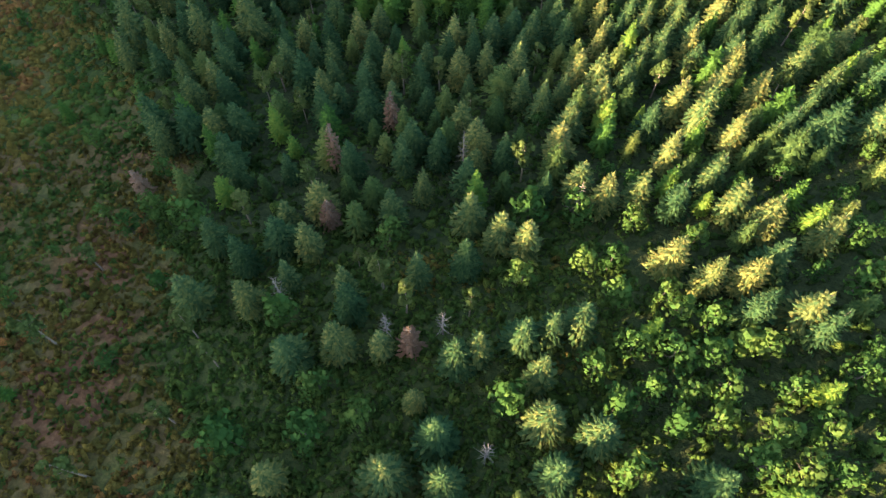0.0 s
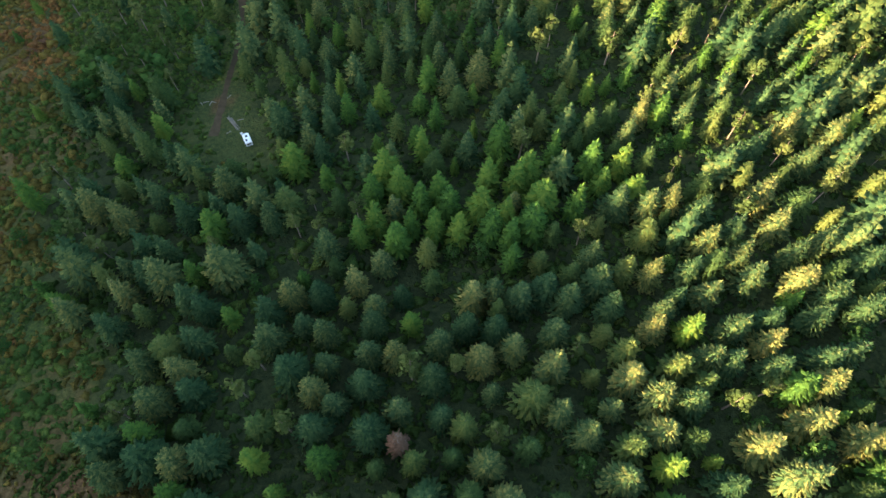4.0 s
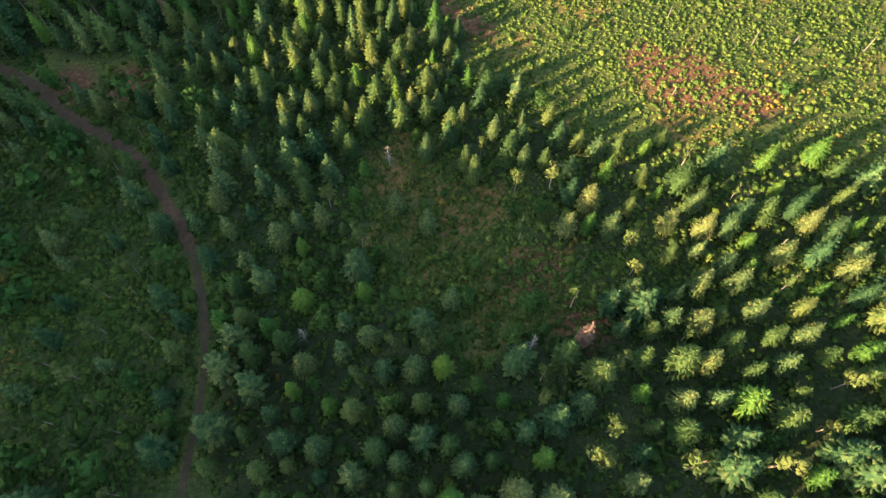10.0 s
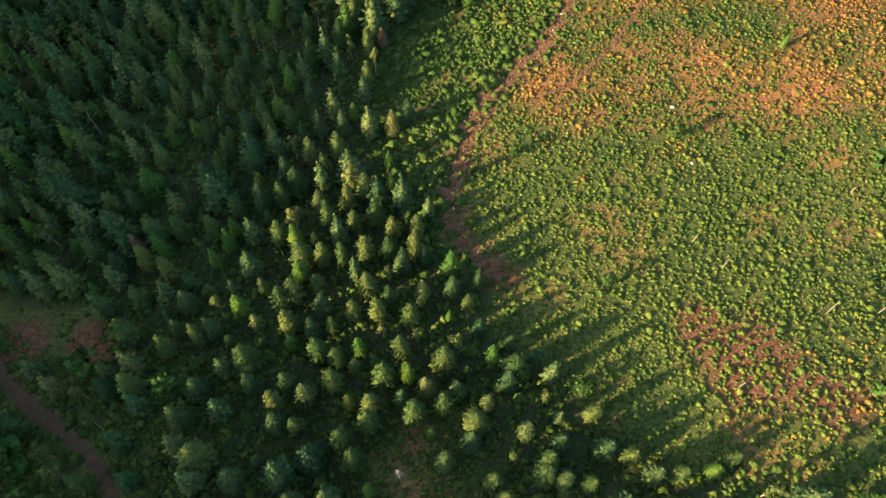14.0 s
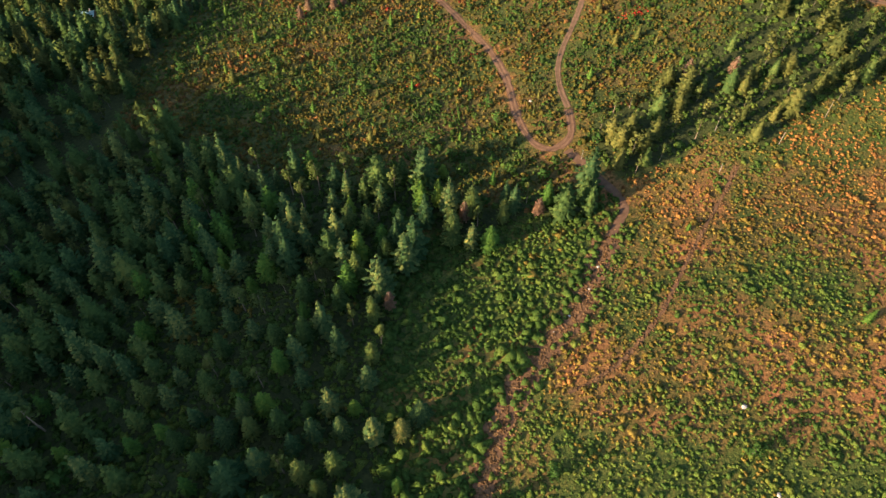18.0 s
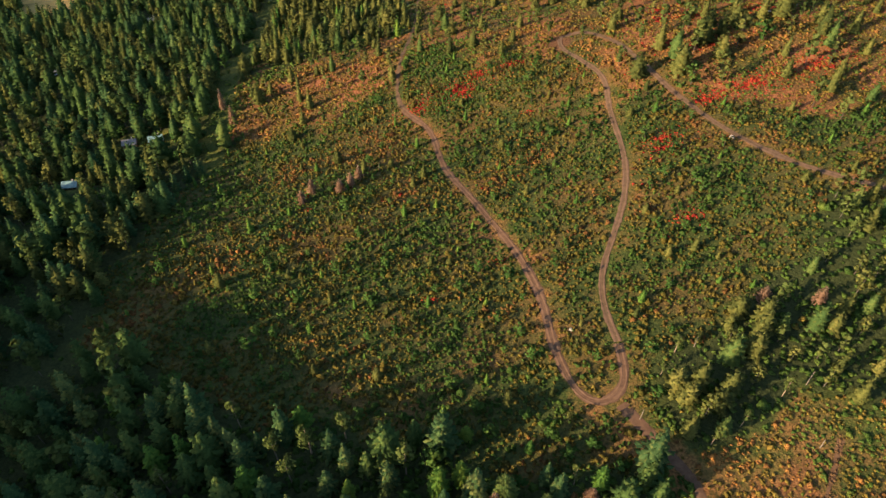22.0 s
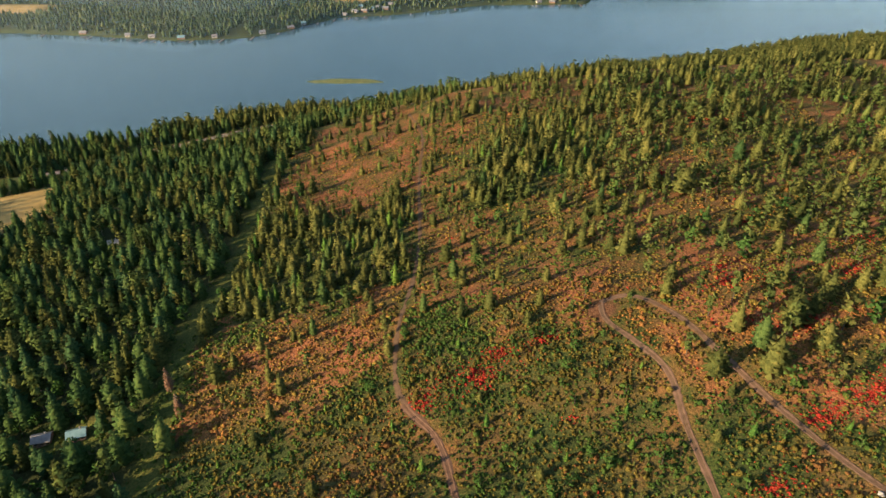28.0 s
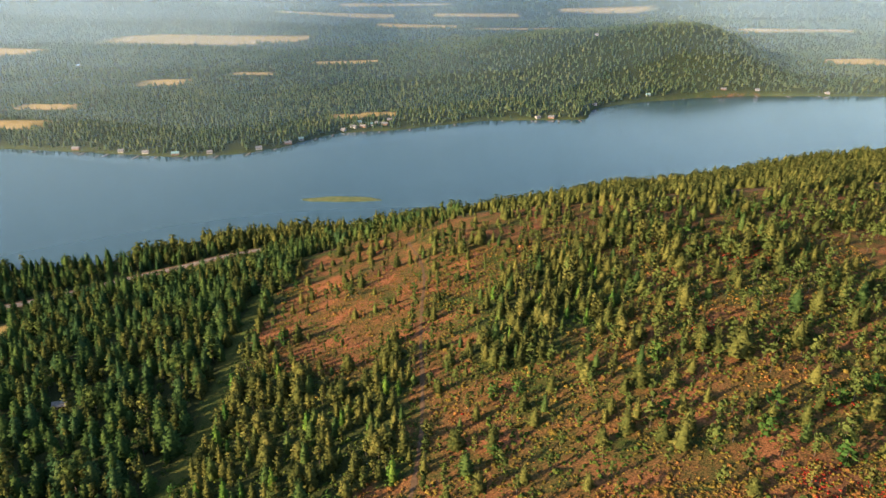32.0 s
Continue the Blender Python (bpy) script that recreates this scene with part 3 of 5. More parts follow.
def strip_mesh(name, line, half, lift, mat, wobble=0.0, shift=0.0, crown=0.0):
    """A ribbon that lies on the ground along the line, with uneven borders."""
    p = smooth_line(line)
    d = np.gradient(p, axis=0)
    d /= np.hypot(*d.T)[:, None]
    side = np.column_stack([d[:, 1], -d[:, 0]])
    k = np.arange(len(p))
    wob = wobble * (np.sin(k * 0.37) + np.sin(k * 0.91 + 1) + np.sin(k * 0.13 + 2)) / 3
    cols = []
    for f in (-1.0, -0.5, 0.0, 0.5, 1.0):
        q = p + side * (shift + f * (half + wob * abs(f)))[:, None] if wobble else p + side * (shift + f * half)
        cols.append(np.column_stack([q, ground(q[:, 0], q[:, 1]) + lift + crown * (1 - f * f) - 0.05 * (abs(f) == 1)]))
    V = np.stack(cols, 1).reshape(-1, 3)
    a = (np.arange(len(p) - 1)[:, None] * 5 + np.arange(4)).ravel()
    return mesh_of(name, V, np.column_stack([a, a + 5, a + 6, a, a + 6, a + 1]).reshape(-1, 3), mat, np.tile([0.0, 0.5, 1.0, 0.5, 0.0], len(p)))


for line, half, mat, wob, ruts, label in (
        (LOOP[:12], 1.5, m_track, 0.5, True, "winding dirt track with pale wheel ruts"),
        (LOOP[11:22], 1.25, m_track_grassy, 0.5, True, "dirt track grown over with grass between its ruts"),
        (LOOP[21:], 1.4, m_track_grassy, 0.5, True, "dirt track along the slope with a grassy crown"),
        (SPUR[:4], 1.6, m_track, 0.5, False, "short steep dirt track down to the cut slope"),
        (SPUR[3:], 5.0, m_scar, 1.6, False, "eroded reddish scar down the cut slope"),
        (PATH[:5], 1.1, m_path_grown, 0.5, False, "overgrown brown footpath through the wood"),
        (PATH[4:], 1.9, m_path, 0.6, False, "wide brown footpath through the wood"),
        (SIDE, 0.8, m_scar, 0.5, False, "faint dirt trail in the brush"),
        (TRAIL, 1.1, m_track_grassy, 0.5, False, "narrow rutted trail up the dry hillside")):
    road = tagged(new("road", strip_mesh("road", line, half, 0.10, mat, wob)), label, "dirt road", kind="structure")
    if ruts:
        for shift in (-0.72, 0.72):
            part_mesh("wheel_rut", strip_mesh("wheel_rut", line, 0.36, 0.16, m_rut if mat is m_track else m_rut_grassy, 0.2, shift), road)
tagged(new("road", strip_mesh("road", LAKE_ROAD, 4.5, 0.3, m_asphalt)), "grey lakeside highway on a low bank", "road", kind="structure")
shoulder = tagged(new("road_shoulder", strip_mesh("road_shoulder", LAKE_ROAD, 8.0, 0.12, m_dirt, 1.0)), "dusty gravel shoulder under the highway", "road", kind="structure")

# island: a low grassy bar in the lake
k = np.linspace(0, 2 * np.pi, 40, endpoint=False)
rr = 1 + 0.12 * np.sin(3 * k) + 0.07 * np.sin(7 * k + 1)
rings = [np.column_stack([-138 + 52 * s * rr * np.cos(k), 1330 + 11 * s * rr * np.sin(k) - 4 * np.cos(2 * k) * s, np.full(40, LAKE - 0.4 + 1.6 * (1 - s ** 3))]) for s in (1.0, 0.85, 0.6, 0.3)]
V = np.vstack(rings + [np.array([[-138, 1330, LAKE + 1.3]])])
T = []
for r in range(3):
    for i in range(40):
        a, b, c, d = r * 40 + i, r * 40 + (i + 1) % 40, (r + 1) * 40 + (i + 1) % 40, (r + 1) * 40 + i
        T += [(a, b, c), (a, c, d)]
T += [(120 + i, 120 + (i + 1) % 40, 160) for i in range(40)]
m_island = plain("marsh_grass", (0.06, 0.09, 0.03), (0.13, 0.14, 0.05), 0.15, 0.9)
tagged(new("island", mesh_of("island", V, T, m_island)), "low grassy island off the near shore", "island", kind="structure")


# ---- trees ----
def frond(V, T, root, tip, w, sag):
    """One bough: a folded blade from the trunk to its tip."""
    root, tip = np.array(root), np.array(tip)
    mid = root + 0.58 * (tip - root)
    s = np.cross(tip - root, (0, 0, 1))
    s = s / (np.linalg.norm(s) + 1e-6) * w
    i = len(V)
    V += [root, mid + s - (0, 0, sag), tip, mid - s - (0, 0, sag)]
    T += [(i, i + 1, i + 2), (i, i + 2, i + 3)]


def conifer_crown(seed, h, r, layers, pitch, base=0.08, power=0.55, heart=0.46):
    """A ragged crown of short sprays on uneven boughs, rounding to the tip, round a dense heart."""
    g = random.Random(seed)
    V, T = [], []
    for f in (0.0, 0.5):
        for k in range(6):
            q = heart * r * (1 - f) ** power * g.uniform(0.7, 1.2)
            V.append(np.array((q * math.cos(1.0472 * k), q * math.sin(1.0472 * k), h * (base + (0.9 - base) * f))))
    V.append(np.array((0, 0, h * 0.9)))
    for k in range(6):
        j = (k + 1) % 6
        T += [(k, j, 6 + j), (k, 6 + j, 6 + k), (6 + k, 6 + j, 12)]
    waves = [(g.randint(2, 6), g.uniform(0, 6.28), g.uniform(1, 4), g.uniform(0.06, 0.15)) for k in range(3)]
    for k in range(layers):
        f = (k + 0.2) / layers
        reach = r * (1 - f) ** power * (0.72 + 0.28 * min(1, 4 * f + 0.3)) + 0.08
        n = max(4, round(6.283 * reach / pitch))
        turn = g.random() * 6.28
        for b in range(n):
            a = turn + 6.283 * (b + g.uniform(-0.45, 0.45)) / n
            q = reach * g.triangular(0.58, 1.25, 0.98) * (1 + sum(w * math.sin(m * a + p + s * 6 * f) for m, p, s, w in waves))
            run = min(0.45 * q + 0.25, 0.9 * pitch + 0.6) * g.uniform(0.7, 1.25)
            z1 = h * (base + (0.95 - base) * f) + g.uniform(-0.9, 0.9) * h / layers
            p, a2 = max(0.03, q - run), a + g.uniform(-0.25, 0.25)
            wing = 0.42 * pitch * g.uniform(0.65, 1.2)
            drop = run * (g.uniform(-0.45, 0.2) - 0.25 * (1 - f) + 0.55 * f)
            frond(V, T, (p * math.cos(a2), p * math.sin(a2), z1), (q * math.cos(a), q * math.sin(a), z1 + drop), wing, g.uniform(0.45, 1.1) * wing + 0.06 * run)
    for a in (0.3, 2.4, 4.5):
        frond(V, T, (0, 0, h * g.uniform(0.98, 1.03)), (0.35 * math.cos(a), 0.35 * math.sin(a), h * 0.92), 0.16, 0)
    return np.array(V), np.array(T)


def tuft_crown(seed, h, lobes, leaves, size, base, wide, flat=1.0):
    """A crown of many small leaf blades gathered in uneven lobes, with gaps between them."""
    g = np.random.RandomState(seed)
    V, T = [], []
    for k in range(lobes):
        f = (k + 0.5) / lobes
        a, z = g.uniform(0, 6.283), h * (base + (0.95 - base) * f)
        env = wide * math.sin(math.pi * min(1, 0.18 + 0.78 * (1 - f))) ** 0.7
        d = env * g.uniform(0.25, 0.75)
        c = np.array((d * math.cos(a), d * math.sin(a), z))
        rad = max(0.5, env * g.uniform(0.38, 0.6))
        u = g.normal(size=(leaves, 3))
        u /= np.linalg.norm(u, axis=1)[:, None]
        p = c + u * rad * g.uniform(0.55, 1.08, (leaves, 1)) * (1, 1, flat)
        t1 = np.cross(u, g.normal(size=(leaves, 3)))
        t1 /= np.linalg.norm(t1, axis=1)[:, None]
        t2 = np.cross(u, t1) + 0.5 * u
        s = size * g.uniform(0.6, 1.25, (leaves, 1))
        n0 = len(V) * leaves * 4
        V.append(np.stack([p - t1 * s, p + t2 * s * 0.62, p + t1 * s, p - t2 * s * 0.62], 1).reshape(-1, 3))
        i = n0 + 4 * np.arange(leaves)
        T.append(np.column_stack([i, i + 1, i + 2, i, i + 2, i + 3]).reshape(-1, 3))
    return np.vstack(V), np.vstack(T)


def trunk_mesh(seed, h, r, top, sides=6, limbs=0, z0=0.3, z1=0.9, reach=1.5):
    """A tapered, slightly bent trunk with a few limbs, sunk a little into the soil."""
    g = random.Random(seed)
    V, T = [], []

    def tube(a, b, ra, rb, n):
        a, b = np.array(a), np.array(b)
        d = (b - a) / np.linalg.norm(b - a)
        u = np.cross(d, (0.3, 0.9, 0.1))
        u /= np.linalg.norm(u)
        w = np.cross(d, u)
        i = len(V)
        for c, rad in ((a, ra), (b, rb)):
            for k in range(n):
                q = 6.283 * k / n
                V.append(c + rad * (math.cos(q) * u + math.sin(q) * w))
        for k in range(n):
            k2 = (k + 1) % n
            T.extend([(i + k, i + k2, i + n + k2), (i + k, i + n + k2, i + n + k)])

    bx, by = g.uniform(-0.02, 0.02) * h, g.uniform(-0.02, 0.02) * h
    tube((0, 0, -0.8), (bx * 0.6, by * 0.6, h * 0.5), r * 1.15, r * 0.7, sides)
    tube((bx * 0.6, by * 0.6, h * 0.5), (bx * 0.2, by * 0.2, h * top), r * 0.7, r * 0.14, sides)
    for k in range(limbs):
        f = z0 + (z1 - z0) * (k + 0.5) / limbs
        a = k * 2.4 + g.uniform(-0.4, 0.4)
        q = reach * (1.1 - 0.75 * (f - z0) / (z1 - z0 + 1e-6)) * g.uniform(0.6, 1.1)
        tube((0.4 * bx, 0.4 * by, h * f), (q * math.cos(a), q * math.sin(a), h * f + q * g.uniform(-0.2, 0.35)), 0.14 * r + 0.03, 0.02, 3)
    return np.array(V), np.array(T)


def tree_kinds():
    """The kinds of near trees: name, label, variants as (trunk, crown) meshes with height, and materials."""
    kinds = {}
    kinds["spruce"] = ("spruce_tree", "tall dark green spruce with drooping boughs in the wood", [(trunk_mesh(s, 17.5, 0.24, 0.97), conifer_crown(s, 18, rad, 23, 0.66, 0.06, 0.64, 0.6)) for s, rad in ((1, 3.4), (2, 3.0), (3, 3.7), (4, 3.2), (5, 4.0))], m_bark, m_spruce, 18.0)
    kinds["fir"] = ("fir_tree", "young bright green fir with a narrow pointed crown", [(trunk_mesh(s, 12.5, 0.16, 0.97), conifer_crown(s, 13, rad, 17, 0.62, 0.1, 0.62, 0.6)) for s, rad in ((11, 2.3), (12, 2.0), (13, 2.7), (14, 2.2))], m_bark, m_fir, 13.0)
    kinds["hemlock"] = ("hemlock_tree", "broad olive green hemlock with ragged boughs", [(trunk_mesh(s, 15.5, 0.22, 0.97), conifer_crown(s, 16, rad, 19, 0.68, 0.1, 0.54, 0.6)) for s, rad in ((6, 3.0), (7, 2.6), (8, 3.4), (9, 2.8))], m_bark, m_hemlock, 16.0)
    kinds["pine"] = ("pine_tree", "olive green pine with a bare pale trunk under its crown", [(trunk_mesh(s, 15.6, 0.2, 0.98, 6, 9, 0.42, 0.92, 1.7), tuft_crown(s, 16, 13, 23, 0.47, b, w, 0.8)) for s, b, w in ((21, 0.42, 2.3), (22, 0.5, 2.7), (23, 0.36, 2.1), (24, 0.45, 2.5))], m_bark_pine, m_pine, 16.0)
    kinds["broad"] = ("broadleaf_tree", "bushy bright green broadleaf tree", [(trunk_mesh(s, 7.4, 0.18, 0.95, 6, 8, 0.25, 0.9, 1.9), tuft_crown(s, 9, 13, 23, 0.42, 0.2, w)) for s, w in ((31, 3.1), (32, 2.6), (33, 3.5))], m_bark, m_broad, 9.0)
    return kinds


def plant(kind, x, y, height, tall=1.0, group="trees of the wood"):
    """One tree at its place, with its trunk and crown as parts; repeats share their meshes."""
    g = random.Random(int(x * 131 + y * 977))
    name, label, variants, bark, leaf, h0 = KINDS[kind]
    i = g.randrange(len(variants))
    s = height / h0
    m = Matrix.Translation((x, y, gz(x, y))) @ Euler((g.uniform(-0.03, 0.03), g.uniform(-0.03, 0.03), g.uniform(0, 6.283))).to_matrix().to_4x4() @ Matrix.Diagonal((s * tall, s * tall, s, 1))
    if (kind, i) in GROWN:
        return copy_thing(GROWN[kind, i], m)
    ob = tagged(new(name), label, "tree", group)
    (tv, tt), (cv, ct) = variants[i]
    part_mesh("trunk", mesh_of("trunk", tv, tt, bark), ob)
    part_mesh("crown", mesh_of("crown", cv, ct, leaf, out=outward(cv)), ob)
    ob.matrix_basis = m
    GROWN[kind, i] = ob
    return ob


KINDS, GROWN = tree_kinds(), {}


def joined(name, label, category, templates, pts, mat, tone=None, seed=5, lean=0.0):
    """Many plants joined into one mesh. pts: rows of x, y, z, height scale, width scale."""
    g = np.random.RandomState(seed)
    pts = np.asarray(pts, float)
    pick = g.randint(len(templates), size=len(pts))
    turn = g.uniform(0, 6.283, len(pts))
    tones = g.uniform(0.15, 0.85, len(pts)) if tone is None else np.asarray(tone)
    VV, TT, CC, OO, n = [], [], [], [], 0
    for k, (v, t) in enumerate(templates):
        sel = np.where(pick == k)[0]
        if not len(sel):
            continue
        c, s = np.cos(turn[sel])[:, None], np.sin(turn[sel])[:, None]
        w, h = pts[sel, 4][:, None], pts[sel, 3][:, None]
        X = w * (v[None, :, 0] * c - v[None, :, 1] * s) + pts[sel, 0][:, None]
        Y = w * (v[None, :, 0] * s + v[None, :, 1] * c) + pts[sel, 1][:, None]
        Z = h * v[None, :, 2] + pts[sel, 2][:, None]
        VV.append(np.stack([X, Y, Z], 2).reshape(-1, 3))
        TT.append((t[None] + (n + np.arange(len(sel)) * len(v))[:, None, None]).reshape(-1, 3))
        CC.append(np.repeat(tones[sel], len(v)))
        o = outward(v)
        OO.append(np.stack([o[None, :, 0] * c - o[None, :, 1] * s, o[None, :, 0] * s + o[None, :, 1] * c, np.repeat(o[None, :, 2], len(sel), 0)], 2).reshape(-1, 3))
        n += len(sel) * len(v)
    return tagged(new(name, mesh_of(name, np.vstack(VV), np.vstack(TT), mat, np.concatenate(CC), np.vstack(OO))), label, category, kind="stuff")


def scatter(rect, spacing, tries, seed, taken):
    """Places in the rectangle (x0, y0, x1, y1), kept apart by spacing(zone); taken: a grid of places already in use."""
    g = np.random.RandomState(seed)
    X, Y = g.uniform(rect[0], rect[2], tries), g.uniform(rect[1], rect[3], tries)
    Z, J = zone(X, Y), g.uniform(0.75, 1.35, tries)
    gap = np.array([spacing.get(k, 0) for k in range(12)])[Z] * J
    out = []
    for x, y, zn, d in zip(X, Y, Z, gap):
        if d <= 0:
            continue
        i, j, r = int(x // 5), int(y // 5), int(d // 5) + 1
        if all((x - a) ** 2 + (y - b) ** 2 > (0.5 * (d + e)) ** 2 for p in range(i - r, i + r + 1) for q in range(j - r, j + r + 1) for a, b, e in taken.get((p, q), ())):
            taken.setdefault((i, j), []).append((x, y, d))
            out.append((x, y, int(zn)))
    return out


taken = {}
PLACED = []                                      # single trees: kind, x, y, height
PLACED += [("spruce", x, y, 14) for x, y in ((-92, 387), (-81, 374), (-76, 389), (-69, 376), (-65, 381), (-56, 378), (-49, 365), (-41, 367), (-40, 376), (-55, 357), (-52, 353), (-32, 351), (-37, 347), (-25, 375), (-20, 379), (-24, 336), (-55, 336), (-48, 329), (-61, 348), (-45, 347), (-42, 341), (-31, 330), (-37, 328), (-21, 325), (-15, 327), (-52, 315), (-49, 317), (-49, 308), (-41, 313), (-43, 306), (-30, 318), (-27, 311), (-24, 314), (-16, 316), (-8, 317), (-19, 309), (-21, 300), (-11, 297), (-2, 305), (4, 291), (6, 294), (-11, 286), (-28, 286), (-8, 289), (-15, 290))]
PLACED += [("spruce", x, y, 14) for x, y in ((-4, 281), (-50, 287), (-58, 298), (-68, 291), (-91, 296), (-90, 329), (-83, 339), (-97, 348), (-76, 315), (-68, 307), (-71, 305), (-78, 302), (-1, 268), (14, 268), (7, 279), (11, 272))]
PLACED += [("spruce", x, y, 15) for x, y in ((-121, 293), (-109, 283), (-103, 293), (-90, 292), (-84, 292), (-71, 284), (-65, 275), (-57, 270), (-56, 292), (-41, 300), (-25, 293), (-18, 284), (-11, 273), (-5, 277), (-28, 282), (-34, 278), (-43, 265), (-49, 282), (-43, 289), (1, 264), (10, 269), (28, 253), (32, 268), (23, 274), (22, 246), (32, 245), (50, 256), (52, 250), (45, 245), (53, 243), (58, 243), (61, 246), (55, 233), (57, 229), (74, 247), (76, 243), (80, 240), (68, 235), (59, 222), (49, 229), (34, 228), (41, 221), (47, 220), (68, 216), (82, 231))]
PLACED += [("spruce", x, y, 15) for x, y in ((82, 224), (62, 210), (47, 211), (40, 203), (20, 203), (-5, 204), (-14, 212), (-6, 228), (-24, 220), (-38, 214), (-19, 255), (-11, 249), (-47, 247), (-64, 258), (-77, 251), (-89, 270), (-99, 255), (-103, 247), (-44, 203), (-34, 196), (-18, 200), (-17, 193), (-4, 192), (-37, 252))]
PLACED += [("spruce", x, y, 17) for x, y in ((-37, 112), (-51, 119), (-26, 113), (-17, 115), (-12, 108), (1, 114), (7, 113), (18, 112), (36, 112), (30, 102), (47, 104), (55, 108), (67, 105), (62, 100), (75, 99), (79, 92), (48, 89), (57, 93), (64, 90), (39, 97), (33, 92), (21, 92), (-52, 105), (-56, 99), (-49, 88), (-60, 86), (-41, 74), (-26, 94), (-16, 93), (4, 87), (-6, 82), (-1, 78), (7, 81), (12, 76), (17, 96), (23, 78), (41, 83), (56, 78), (43, 74), (72, 85), (66, 79), (25, 67), (29, 63), (35, 64), (41, 61))]
PLACED += [("spruce", x, y, 17) for x, y in ((49, 67), (51, 60), (55, 56), (63, 52), (37, 48), (42, 44), (48, 44), (47, 37), (54, 37), (53, 47), (56, 34), (5, 60), (10, 55), (14, 53), (-9, 62), (-23, 65), (-18, 76), (-4, 47), (4, 49), (-24, 55), (-35, 52), (-41, 57), (-32, 43), (-16, 45), (-15, 41), (-16, 34), (12, 34), (16, 35), (5, 32), (2, 31), (14, 28), (-42, 44), (-1, 19), (-8, 14), (-24, 14), (0, 13), (14, 21), (35, 12), (15, 14), (-43, 172), (-35, 165), (-31, 178), (-32, 161), (-82, 172), (-87, 179))]
PLACED += [("spruce", x, y, 17) for x, y in ((-68, 161), (-83, 147), (-75, 143), (-68, 149), (-60, 143), (-53, 152), (-48, 141), (-41, 142), (-28, 134), (-21, 125), (34, 142), (40, 141), (45, 142), (50, 138), (50, 131), (55, 127), (43, 168), (39, 162), (53, 167), (64, 154), (74, 161), (75, 151), (83, 158), (81, 147), (64, 134), (63, 142), (55, 133), (65, 127), (65, 121), (56, 122), (47, 119), (38, 124), (29, 117), (27, 129), (17, 122), (12, 120), (7, 122), (3, 121), (10, 109), (4, 107), (38, 115), (50, 111), (44, 105), (56, 112), (69, 117))]
PLACED += [("spruce", x, y, 17) for x, y in ((78, 125), (74, 114), (63, 104), (-28, 122), (-38, 118), (-69, 123), (-62, 133), (-27, 101), (-34, 122), (-69, 115), (-79, 119), (-60, 107), (-49, 101), (-5, 103))]
PLACED += [("pine", x, y, 13) for x, y in ((-40, 101), (-6, 41), (-36, 32), (-52, 15), (-41, 23), (-65, 37), (-63, 53))]
PLACED += [("pine", x, y, 15) for x, y in ((20, 260), (11, 245), (11, 259), (35, 240), (21, 226), (28, 211), (-27, 245), (-17, 240), (-89, 213), (-81, 234), (-74, 222), (-86, 224), (-96, 216), (-26, 210), (12, 204), (25, 198))]
PLACED += [("broad", x, y, 8.5) for x, y in ((23, 49), (28, 49), (28, 32), (36, 38), (45, 33), (33, 21), (38, 21), (52, 20), (59, 27), (-19, 28), (22, 29), (35, 42), (49, 25), (13, 46), (25, 24), (45, 19), (-12, 23), (-60, 62), (39, 31), (48, 32), (30, 26), (47, 14), (25, 14))]
PLACED += [("broad", x, y, 8) for x, y in ((-35, 225), (-39, 238), (-1, 208), (-36, 235), (-66, 203), (-2, 229), (12, 227))]
PLACED += [("fir", x, y, 14) for x, y in ((-19, 148), (-16, 154), (-8, 161), (-4, 148), (-10, 139), (-5, 138), (0, 137), (-21, 137), (-18, 140), (5, 143), (10, 140), (7, 137), (10, 161), (16, 152), (22, 157), (30, 154), (25, 142), (-13, 149), (-2, 144), (-8, 145), (13, 150), (7, 151), (18, 144), (11, 135), (16, 138), (-13, 135))]
PLACED = [("hemlock" if k == "spruce" and y > 255 and i % 5 < 3 else k, x, y, h) for i, (k, x, y, h) in enumerate(PLACED)]
for kind, x, y, h in PLACED:
    taken.setdefault((int(x // 5), int(y // 5)), []).append((x, y, 4.4))
SPACING = {1: 4.9, 2: 12.0, 3: 7.2, 4: 60.0, 5: 6.6, 6: 5.2, 7: 6.3, 8: 4.2, 9: 8.5, 10: 6.0, 11: 5.6}
near_places = scatter((-175, -40, 190, 470), SPACING, 24000, 3, taken)
far_places = scatter((-520, 470, 640, 1560), SPACING, 90000, 4, taken) + scatter((-220, 430, -175, 470), SPACING, 300, 5, taken)
far_places = [p for p in far_places if abs(p[0] + 15) < 185 + 0.62 * (p[1] - 470) and not (p[0] < -392 and 800 < p[1] < 1010)]
side_places = scatter((-230, -120, -175, 430), SPACING, 1500, 7, taken) + scatter((-175, -80, 190, -40), SPACING, 600, 8, taken)

